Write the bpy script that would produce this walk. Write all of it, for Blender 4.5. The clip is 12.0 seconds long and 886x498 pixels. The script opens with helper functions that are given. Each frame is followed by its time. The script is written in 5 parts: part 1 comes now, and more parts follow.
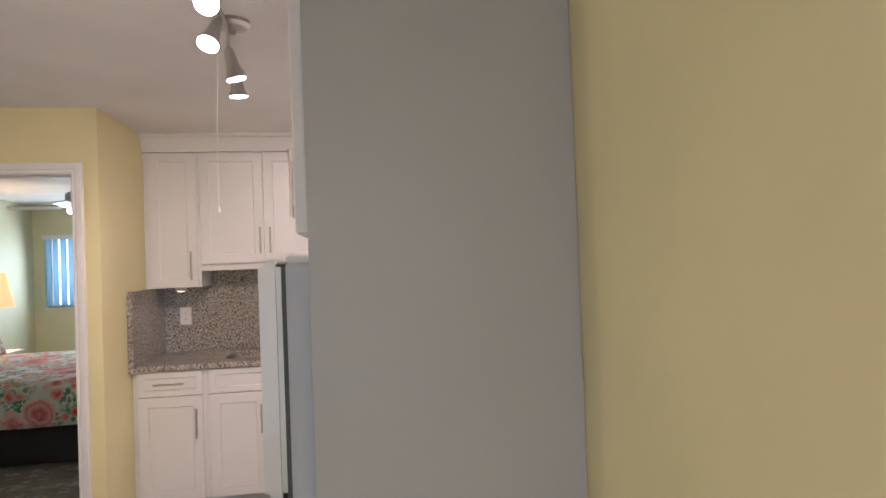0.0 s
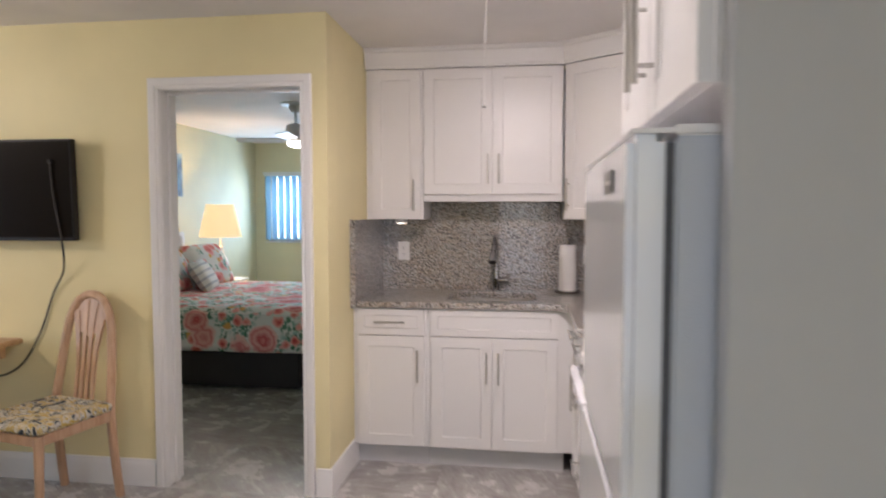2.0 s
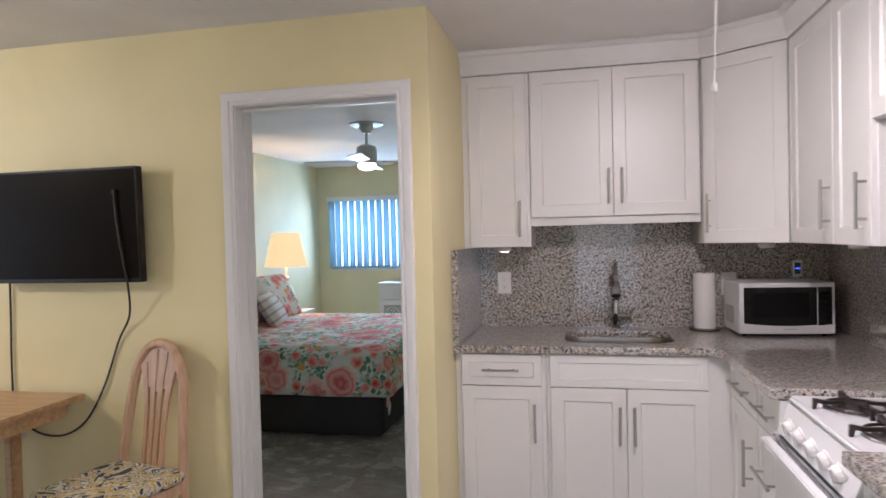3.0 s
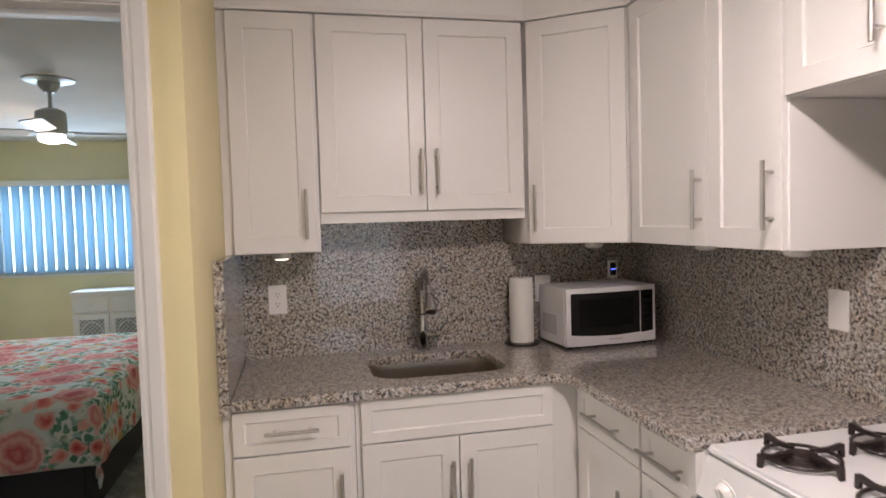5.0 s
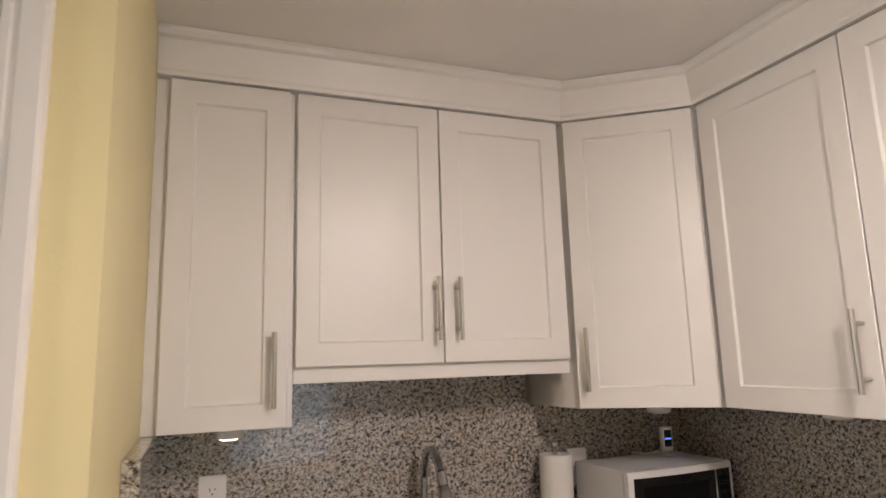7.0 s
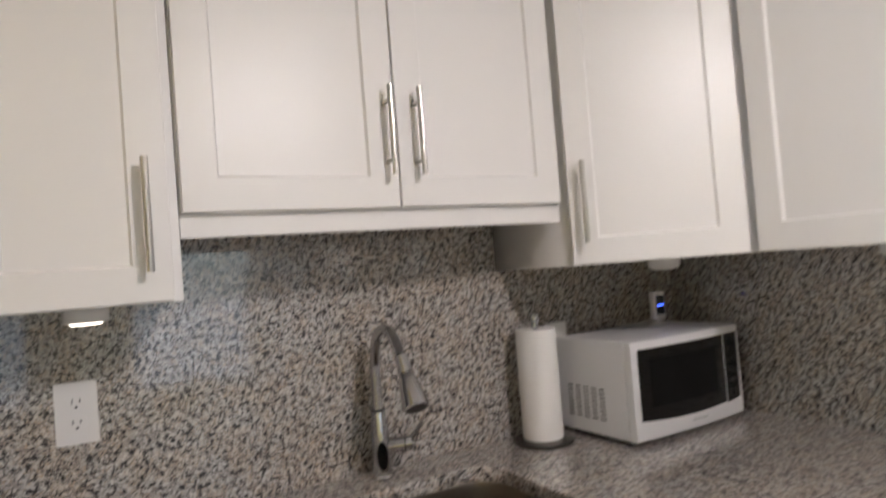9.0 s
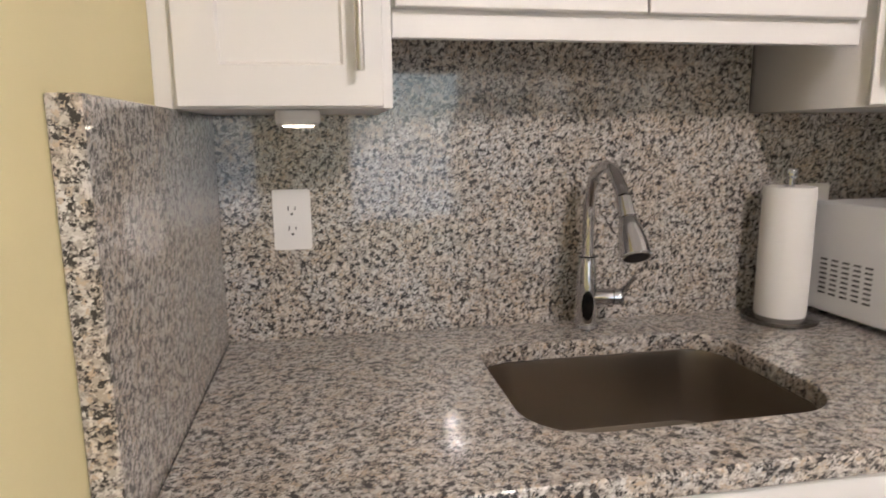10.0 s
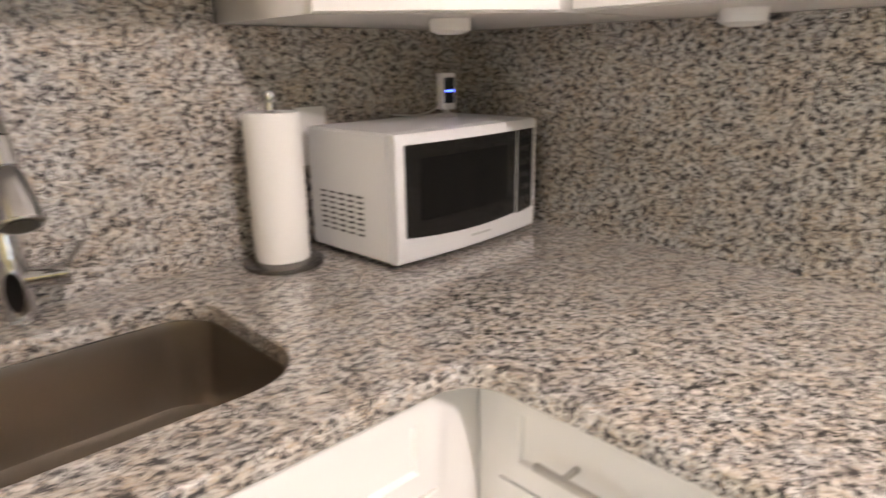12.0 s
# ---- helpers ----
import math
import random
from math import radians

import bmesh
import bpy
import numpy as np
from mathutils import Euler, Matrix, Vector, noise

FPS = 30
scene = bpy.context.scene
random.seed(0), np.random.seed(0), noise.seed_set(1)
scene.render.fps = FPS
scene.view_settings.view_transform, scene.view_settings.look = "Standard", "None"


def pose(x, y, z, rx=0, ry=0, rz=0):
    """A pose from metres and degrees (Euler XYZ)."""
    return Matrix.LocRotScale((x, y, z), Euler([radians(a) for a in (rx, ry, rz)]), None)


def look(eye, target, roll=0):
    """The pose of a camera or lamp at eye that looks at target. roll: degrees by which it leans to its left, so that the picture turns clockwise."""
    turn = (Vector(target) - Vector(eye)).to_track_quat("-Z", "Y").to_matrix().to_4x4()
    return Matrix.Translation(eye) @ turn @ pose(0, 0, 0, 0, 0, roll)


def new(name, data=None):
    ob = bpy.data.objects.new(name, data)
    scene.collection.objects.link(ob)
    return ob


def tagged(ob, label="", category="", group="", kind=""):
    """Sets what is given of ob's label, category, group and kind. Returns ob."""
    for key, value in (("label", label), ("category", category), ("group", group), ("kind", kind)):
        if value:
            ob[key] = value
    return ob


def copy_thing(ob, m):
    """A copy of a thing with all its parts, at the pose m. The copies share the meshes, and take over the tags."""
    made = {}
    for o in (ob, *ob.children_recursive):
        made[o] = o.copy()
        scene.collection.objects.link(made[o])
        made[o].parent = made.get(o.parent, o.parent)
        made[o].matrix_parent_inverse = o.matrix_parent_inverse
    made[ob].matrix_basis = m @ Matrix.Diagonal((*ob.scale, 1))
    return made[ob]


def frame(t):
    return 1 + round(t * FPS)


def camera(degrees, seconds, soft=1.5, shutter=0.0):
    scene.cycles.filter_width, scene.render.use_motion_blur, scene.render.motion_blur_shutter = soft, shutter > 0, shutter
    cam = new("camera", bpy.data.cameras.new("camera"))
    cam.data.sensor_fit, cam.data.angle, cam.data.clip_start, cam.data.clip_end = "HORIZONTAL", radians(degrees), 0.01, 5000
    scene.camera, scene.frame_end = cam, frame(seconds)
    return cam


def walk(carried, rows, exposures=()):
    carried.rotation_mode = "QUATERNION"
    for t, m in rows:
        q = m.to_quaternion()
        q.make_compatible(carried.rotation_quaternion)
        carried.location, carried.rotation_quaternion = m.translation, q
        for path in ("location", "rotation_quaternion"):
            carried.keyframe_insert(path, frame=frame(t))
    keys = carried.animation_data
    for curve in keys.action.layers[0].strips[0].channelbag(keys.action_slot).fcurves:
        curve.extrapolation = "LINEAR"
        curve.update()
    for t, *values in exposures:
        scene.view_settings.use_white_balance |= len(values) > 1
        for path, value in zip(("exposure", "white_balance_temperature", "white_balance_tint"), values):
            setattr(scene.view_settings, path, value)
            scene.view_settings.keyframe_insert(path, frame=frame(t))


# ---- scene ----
cam = camera(69.9, 12.0, soft=1.6, shutter=0.35)
PATH = [
    (0, (1.283, -4.559, 1.478), (1.575, -2.58, 1.507), -2.1),
    (0.5, (1.329, -4.469, 1.471), (1.504, -2.477, 1.481), -2.6),
    (1, (1.273, -4.341, 1.429), (1.244, -2.348, 1.261), -3.0),
    (1.5, (1.114, -4.169, 1.42), (0.985, -2.184, 1.206), -1.1),
    (2, (0.956, -3.965, 1.379), (0.685, -1.986, 1.27), 0.0),
    (2.5, (0.77, -3.675, 1.404), (0.338, -1.722, 1.411), -0.9),
    (3, (0.579, -3.501, 1.415), (0.155, -1.547, 1.374), -1.4),
    (3.5, (0.434, -3.357, 1.405), (0.275, -1.365, 1.321), -1.4),
    (3.7, (0.406, -3.313, 1.367), (0.395, -1.317, 1.247), -0.9),
    (5.3, (0.209, -2.561, 1.468), (0.719, -0.628, 1.406), -0.5),
    (5.5, (0.175, -2.497, 1.468), (0.727, -0.575, 1.499), 0.5),
    (6, (0.111, -2.31, 1.486), (0.715, -0.415, 1.698), -0.3),
    (6.5, (0.126, -2.103, 1.51), (0.741, -0.226, 1.822), -1.3),
    (8.5, (0.089, -1.576, 1.451), (1.203, 0.059, 1.745), -0.7),
    (9, (0.219, -1.432, 1.373), (1.174, 0.325, 1.428), -4.5),
    (9.5, (0.242, -1.333, 1.334), (0.874, 0.55, 1.103), -1.7),
    (10, (0.237, -1.283, 1.31), (0.586, 0.654, 0.955), -0.6),
    (10.5, (0.251, -1.268, 1.293), (0.516, 0.666, 0.86), -2.4),
    (11, (0.391, -1.19, 1.287), (0.983, 0.659, 0.806), -2.4),
    (11.5, (0.547, -1.142, 1.282), (1.529, 0.508, 0.722), -0.5),
    (11.8, (0.557, -1.152, 1.271), (1.757, 0.335, 0.719), -1.2),
    (12, (0.611, -1.174, 1.282), (1.920, 0.226, 0.710), -0.9),
]
walk(cam, [(t, look(eye, target, roll)) for t, eye, target, roll in PATH], [
    (0, 0.02, 6750, 16), (1.5, 0.18, 6450, 15), (2.5, 0.04, 6050, 14), (3.7, 0.06, 5900, 14), (5.3, -0.06, 6750, 13), (6.0, -0.02, 6950, 13),
    (6.7, 0.02, 6950, 12), (8.5, 0.18, 6350, 6), (9.0, 0.26, 6100, 6), (9.5, 0.54, 6150, 6), (10.5, 0.68, 6500, 7), (11, 0.86, 6450, 7), (11.5, 1.04, 6550, 7), (12, 1.06, 6550, 8)])

# ---- world, sun, large lights ----
world = bpy.data.worlds.new("sky")
scene.world = world
world.use_nodes = True
_sky = world.node_tree.nodes.new("ShaderNodeTexSky")
_sky.sky_type, _sky.sun_disc = "NISHITA", False
_sky.sun_elevation, _sky.sun_rotation = radians(42), radians(200)
world.node_tree.links.new(_sky.outputs[0], world.node_tree.nodes["Background"].inputs[0])
world.node_tree.nodes["Background"].inputs[1].default_value = 0.12


def lamp(name, kind, m, power, colour, size=0.1, size_y=0.0, spread=180, cone=100, blend=0.5):
    data = bpy.data.lights.new(name, kind)
    data.energy, data.color = power, colour
    if kind == "AREA":
        data.shape, data.size, data.size_y, data.spread = "RECTANGLE", size, size_y or size, radians(spread)
    elif kind == "SPOT":
        data.spot_size, data.spot_blend, data.shadow_soft_size = radians(cone), blend, size
    elif kind == "SUN":
        data.angle = size
    else:
        data.shadow_soft_size = size
    ob = new(name, data)
    ob.matrix_world = m
    return ob


DAY = (0.68, 0.82, 1.0)
lamp("sun", "SUN", look((0, -10, 9), (0, 0, 0)), 2.5, (1.0, 0.95, 0.88), 0.009)
lamp("daylight_living_window", "AREA", look((1.1, -5.86, 1.25), (1.1, 0, 1.15)), 8, DAY, 1.2, 1.75)
lamp("daylight_side_window", "AREA", look((-4.84, -3.0, 1.35), (0, -3.0, 1.0)), 27, DAY, 2.3, 1.3)
lamp("daylight_bedroom_window", "AREA", look((-2.1, 4.83, 1.48), (-2.1, 0, 1.1)), 30, (0.58, 0.79, 1.0), 1.4, 0.95, spread=165)

# ---- materials ----


def material(name, colour=(0.8, 0.8, 0.8), rough=0.5, metal=0.0, **more):
    m = bpy.data.materials.new(name)
    m.use_nodes = True
    b = m.node_tree.nodes["Principled BSDF"]
    b.inputs["Base Color"].default_value = (*colour, 1)
    b.inputs["Roughness"].default_value = rough
    b.inputs["Metallic"].default_value = metal
    for key, value in more.items():
        b.inputs[key.replace("_", " ")].default_value = value
    return m


def add(m, kind, **values):
    n = m.node_tree.nodes.new("ShaderNode" + kind)
    for key, value in values.items():
        key = key.replace("_", " ")
        if key in n.inputs:
            n.inputs[key].default_value = value
    return n


def wire(m, a, b):
    m.node_tree.links.new(a, b)


def bsdf(m):
    return m.node_tree.nodes["Principled BSDF"]


def place_coords(m, scale=(1, 1, 1), turn=(0, 0, 0), kind="Object"):
    tc = add(m, "TexCoord")
    mp = add(m, "Mapping")
    mp.inputs["Scale"].default_value = scale
    mp.inputs["Rotation"].default_value = turn
    wire(m, tc.outputs[kind], mp.inputs["Vector"])
    return mp.outputs[0]


def ramp(m, source, stops, constant=False):
    r = add(m, "ValToRGB")
    if constant:
        r.color_ramp.interpolation = "CONSTANT"
    els = r.color_ramp.elements
    while len(els) < len(stops):
        els.new(0.5)
    for e, (p, c) in zip(els, stops):
        e.position, e.color = p, (*c, 1)
    wire(m, source, r.inputs[0])
    return r.outputs[0]


def blend(m, fac, a, b, mode="MIX"):
    n = m.node_tree.nodes.new("ShaderNodeMix")
    n.data_type, n.blend_type = "RGBA", mode
    for socket, value in ((n.inputs[0], fac), (n.inputs[6], a), (n.inputs[7], b)):
        if isinstance(value, (int, float)):
            socket.default_value = value
        elif isinstance(value, tuple):
            socket.default_value = (*value, 1)
        else:
            wire(m, value, socket)
    return n.outputs[2]


def bump(m, height, strength=0.2, distance=0.002):
    n = add(m, "Bump", Strength=strength, Distance=distance)
    wire(m, height, n.inputs["Height"])
    wire(m, n.outputs[0], bsdf(m).inputs["Normal"])


def paint(name, colour, rough=0.5, grain=220.0, depth=0.15, mottled=0.06, **more):
    """Painted surface: broad mottling, fine roller grain."""
    m = material(name, colour, rough, **more)
    v = place_coords(m)
    broad = add(m, "TexNoise", Scale=1.3, Detail=4.0)
    fine = add(m, "TexNoise", Scale=grain, Detail=3.0)
    wire(m, v, broad.inputs["Vector"])
    wire(m, v, fine.inputs["Vector"])
    dark = tuple(c * (1 - mottled) for c in colour)
    lite = tuple(min(1, c * (1 + mottled)) for c in colour)
    wire(m, ramp(m, broad.outputs[0], ((0.35, dark), (0.65, lite))), bsdf(m).inputs["Base Color"])
    bump(m, fine.outputs[0], depth, 0.001)
    return m


YELLOW = paint("yellow_wall_paint", (0.80, 0.705, 0.405), 0.55, 160, 0.35)
BED_YELLOW = paint("pale_yellow_wall_paint", (0.74, 0.68, 0.46), 0.6, 160, 0.3)
CEILING = paint("ceiling_paint", (0.78, 0.755, 0.735), 0.8, 260, 0.5)
TRIM = paint("white_trim_paint", (0.80, 0.78, 0.76), 0.35, 60, 0.05, 0.02)
CABINET = paint("white_cabinet_lacquer", (0.80, 0.78, 0.76), 0.36, 40, 0.03, 0.015)
# Panel white greyed below the lacquer: its dimmer light is put into the colour.
PANEL = paint("dimmed_white_end_panel", (0.47, 0.472, 0.48), 0.42, 40, 0.05, 0.02)
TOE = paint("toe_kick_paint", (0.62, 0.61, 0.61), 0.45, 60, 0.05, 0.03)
APPLIANCE = paint("white_appliance_enamel", (0.78, 0.78, 0.79), 0.16, 300, 0.05, 0.01, Coat_Weight=0.5)
FRIDGE_SIDE = paint("fridge_textured_steel", (0.50, 0.53, 0.58), 0.35, 420, 0.6, 0.02)
MICRO = paint("microwave_white_shell", (0.76, 0.755, 0.76), 0.3, 300, 0.05, 0.01)
FAN_PAINT = material("satin_grey_fan_metal", (0.58, 0.59, 0.60), 0.35, 0.3)
STEEL = material("brushed_nickel", (0.52, 0.50, 0.47), 0.28, 1.0, Anisotropic=0.5)
CHROME = material("chrome", (0.58, 0.58, 0.60), 0.04, 1.0)
BLACK_GLASS = material("black_glass", (0.006, 0.0055, 0.0055), 0.1)
TV_GLASS = material("tv_screen", (0.010, 0.007, 0.005), 0.3, 0, Specular_IOR_Level=0.05)
BLACK_PLASTIC = material("black_plastic", (0.014, 0.012, 0.012), 0.4, 0, Specular_IOR_Level=0.3)
IRON = paint("cast_iron_enamel", (0.022, 0.015, 0.013), 0.38, 300, 0.3, 0.2)
GASKET = material("grey_rubber", (0.10, 0.10, 0.11), 0.7)
WHITE_PLASTIC = material("white_plastic", (0.82, 0.80, 0.78), 0.32)
DARK_SLOT = material("dark_slot", (0.03, 0.03, 0.03), 0.7)
BLUE_LED = material("blue_indicator", (0.02, 0.03, 0.3), 0.3, 0, Emission_Color=(0.05, 0.1, 1.0, 1), Emission_Strength=4.0)
CABLE = material("black_cable", (0.03, 0.022, 0.015), 0.5)
CORD = material("white_cord", (0.85, 0.83, 0.80), 0.6)
BRASS = material("aged_brass", (0.55, 0.38, 0.16), 0.3, 1.0)
KETTLE = material("kettle_steel", (0.30, 0.29, 0.22), 0.22, 1.0)
DARK_BASE = paint("charcoal_bed_skirt", (0.045, 0.040, 0.042), 0.85, 300, 0.4, 0.2)
WHITE_WOOD = paint("white_painted_wood", (0.78, 0.78, 0.78), 0.45, 90, 0.15, 0.04)
# Slat colours carry the blue of the daylight falling through them.
BLIND = material("daylight_tinted_vinyl_blind", (0.50, 0.74, 0.92), 0.5)
_thin = add(BLIND, "BsdfTranslucent")
_thin.inputs[0].default_value = (0.60, 0.80, 0.96, 1)
_mix = add(BLIND, "MixShader", Fac=0.6)
wire(BLIND, bsdf(BLIND).outputs[0], _mix.inputs[1])
wire(BLIND, _thin.outputs[0], _mix.inputs[2])
wire(BLIND, _mix.outputs[0], BLIND.node_tree.nodes["Material Output"].inputs["Surface"])
WINDOW_GLASS = material("window_glass", (1, 1, 1), 0.0, 0, Transmission_Weight=1.0, IOR=1.05)


def glow(name, colour, strength):
    return material(name, (0.9, 0.9, 0.9), 0.4, 0, Emission_Color=(*colour, 1), Emission_Strength=strength)


BULB = glow("lit_bulb_face", (1.0, 0.96, 0.92), 25)
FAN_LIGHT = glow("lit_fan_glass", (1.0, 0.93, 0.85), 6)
PUCK_LENS = glow("lit_puck_lens", (1.0, 0.85, 0.7), 5)
SHADE = material("linen_lampshade", (0.85, 0.66, 0.42), 0.8, 0, Emission_Color=(1.0, 0.74, 0.38, 1), Emission_Strength=0.75)
SKYLIT = glow("bright_outdoors", (0.55, 0.82, 1.0), 2.8)


def granite():
    """Salt and pepper granite: irregular crystals of white, beige, grey and black that gather in loose clusters."""
    m = material("speckled_granite", (0.4, 0.38, 0.36), 0.3, 0, Coat_Weight=1.0, Coat_Roughness=0.05)
    v = place_coords(m)

    def math_node(kind, a, b):
        n = m.node_tree.nodes.new("ShaderNodeMath")
        n.operation = kind
        for socket, value in zip(n.inputs, (a, b)):
            if isinstance(value, float):
                socket.default_value = value
            else:
                wire(m, value, socket)
        return n.outputs[0]

    def warped(scale, amount):
        warp = add(m, "TexNoise", Scale=scale, Detail=3.0)
        wire(m, v, warp.inputs["Vector"])
        n = m.node_tree.nodes.new("ShaderNodeVectorMath")
        n.operation = "MULTIPLY_ADD"
        n.inputs[1].default_value = (amount, amount, amount)
        wire(m, warp.outputs["Color"], n.inputs[0])
        wire(m, v, n.inputs[2])
        return n.outputs[0]

    def crystals(scale, amount):
        cells = add(m, "TexVoronoi", Scale=scale, Randomness=1.0)
        wire(m, warped(scale * 1.1, amount), cells.inputs["Vector"])
        sep = add(m, "SeparateColor")
        wire(m, cells.outputs["Color"], sep.inputs[0])
        return sep.outputs

    cluster = add(m, "TexNoise", Scale=92.0, Detail=3.0)
    wire(m, v, cluster.inputs["Vector"])
    lean = math_node("MULTIPLY", math_node("SUBTRACT", cluster.outputs[0], 0.5), 1.5)
    big, small = crystals(185.0, 0.012), crystals(370.0, 0.007)
    pale = ramp(m, big[1], ((0.0, (0.44, 0.415, 0.39)), (0.25, (0.58, 0.56, 0.535)), (0.58, (0.70, 0.685, 0.665)), (0.84, (0.52, 0.44, 0.36))), True)
    grey = ramp(m, small[1], ((0.0, (0.16, 0.148, 0.14)), (0.4, (0.28, 0.262, 0.25)), (0.75, (0.40, 0.365, 0.34))), True)
    is_grey = ramp(m, math_node("ADD", small[0], lean), ((0.0, (1, 1, 1)), (0.35, (0, 0, 0))), True)
    is_black = ramp(m, math_node("ADD", big[0], lean), ((0.0, (1, 1, 1)), (0.155, (0, 0, 0))), True)
    is_dot = ramp(m, math_node("ADD", small[2], lean), ((0.0, (1, 1, 1)), (0.12, (0, 0, 0))), True)
    c = blend(m, is_grey, pale, grey)
    c = blend(m, is_black, c, (0.022, 0.019, 0.019))
    c = blend(m, is_dot, c, (0.030, 0.026, 0.026))
    tint = add(m, "TexNoise", Scale=22.0, Detail=3.0)
    wire(m, v, tint.inputs["Vector"])
    c = blend(m, 1.0, c, ramp(m, tint.outputs[0], ((0.40, (1.0, 0.995, 0.99)), (0.62, (0.97, 0.89, 0.80)))), "MULTIPLY")
    fine = add(m, "TexNoise", Scale=800.0, Detail=2.0)
    wire(m, v, fine.inputs["Vector"])
    c = blend(m, 0.25, c, ramp(m, fine.outputs[0], ((0.35, (0.65, 0.65, 0.65)), (0.65, (1.0, 1.0, 1.0)))), "MULTIPLY")
    wire(m, c, bsdf(m).inputs["Base Color"])
    return m


GRANITE = granite()


def stone_tile():
    """Soft cloudy marble; every tile has its own cut and veins of its own direction."""
    m = material("grey_marble_tile", (0.4, 0.38, 0.36), 0.22, 0)
    v = place_coords(m, kind="Object")
    info = add(m, "ObjectInfo")
    turn = m.node_tree.nodes.new("ShaderNodeMath")
    turn.operation = "MULTIPLY"
    wire(m, info.outputs["Random"], turn.inputs[0])
    turn.inputs[1].default_value = 1.3
    spin = m.node_tree.nodes.new("ShaderNodeVectorRotate")
    spin.rotation_type = "Z_AXIS"
    wire(m, v, spin.inputs["Vector"])
    wire(m, turn.outputs[0], spin.inputs["Angle"])
    shift = m.node_tree.nodes.new("ShaderNodeVectorMath")
    shift.operation = "MULTIPLY_ADD"
    wire(m, info.outputs["Random"], shift.inputs[0])
    shift.inputs[1].default_value = (17.0, 31.0, 5.0)
    wire(m, spin.outputs[0], shift.inputs[2])
    cloud = add(m, "TexNoise", Scale=4.5, Detail=10.0, Distortion=0.25, Roughness=0.64)
    wire(m, shift.outputs[0], cloud.inputs["Vector"])
    drag = add(m, "Mapping")
    drag.inputs["Scale"].default_value = (2.2, 9.0, 1.0)
    wire(m, shift.outputs[0], drag.inputs["Vector"])
    streak = add(m, "TexNoise", Scale=2.4, Detail=10.0, Distortion=0.3, Roughness=0.70)
    wire(m, drag.outputs[0], streak.inputs["Vector"])
    base = ramp(m, cloud.outputs[0], ((0.32, (0.31, 0.29, 0.272)), (0.50, (0.41, 0.39, 0.37)), (0.68, (0.50, 0.48, 0.462))))
    lines = ramp(m, streak.outputs[0], ((0.50, (0, 0, 0)), (0.60, (0.30, 0.30, 0.30)), (0.70, (0.80, 0.80, 0.80))))
    c = blend(m, lines, base, (0.66, 0.64, 0.62))
    dusk = ramp(m, streak.outputs[0], ((0.30, (0.6, 0.6, 0.6)), (0.45, (0, 0, 0))))
    c = blend(m, dusk, c, (0.27, 0.25, 0.235))
    wire(m, c, bsdf(m).inputs["Base Color"])
    wire(m, ramp(m, cloud.outputs[0], ((0.3, (0.20, 0.18, 0.18)), (0.7, (0.32, 0.32, 0.32)))), bsdf(m).inputs["Roughness"])
    return m


TILE = stone_tile()
GROUT = paint("grey_grout", (0.35, 0.33, 0.312), 0.85, 300, 0.4, 0.1)


def wood(name, light, dark, stretch=(9, 9, 0.9), rough=0.38):
    m = material(name, light, rough)
    v = place_coords(m, stretch)
    n = add(m, "TexNoise", Scale=5.0, Detail=7.0, Distortion=0.6)
    wire(m, v, n.inputs["Vector"])
    wire(m, ramp(m, n.outputs[0], ((0.32, dark), (0.6, light))), bsdf(m).inputs["Base Color"])
    bump(m, n.outputs[0], 0.12, 0.001)
    return m


CHAIR_WOOD = wood("pinkish_beech", (0.60, 0.39, 0.25), (0.50, 0.30, 0.18))
TABLE_WOOD = wood("light_oak_top", (0.56, 0.36, 0.19), (0.42, 0.25, 0.12), (0.9, 9, 9))


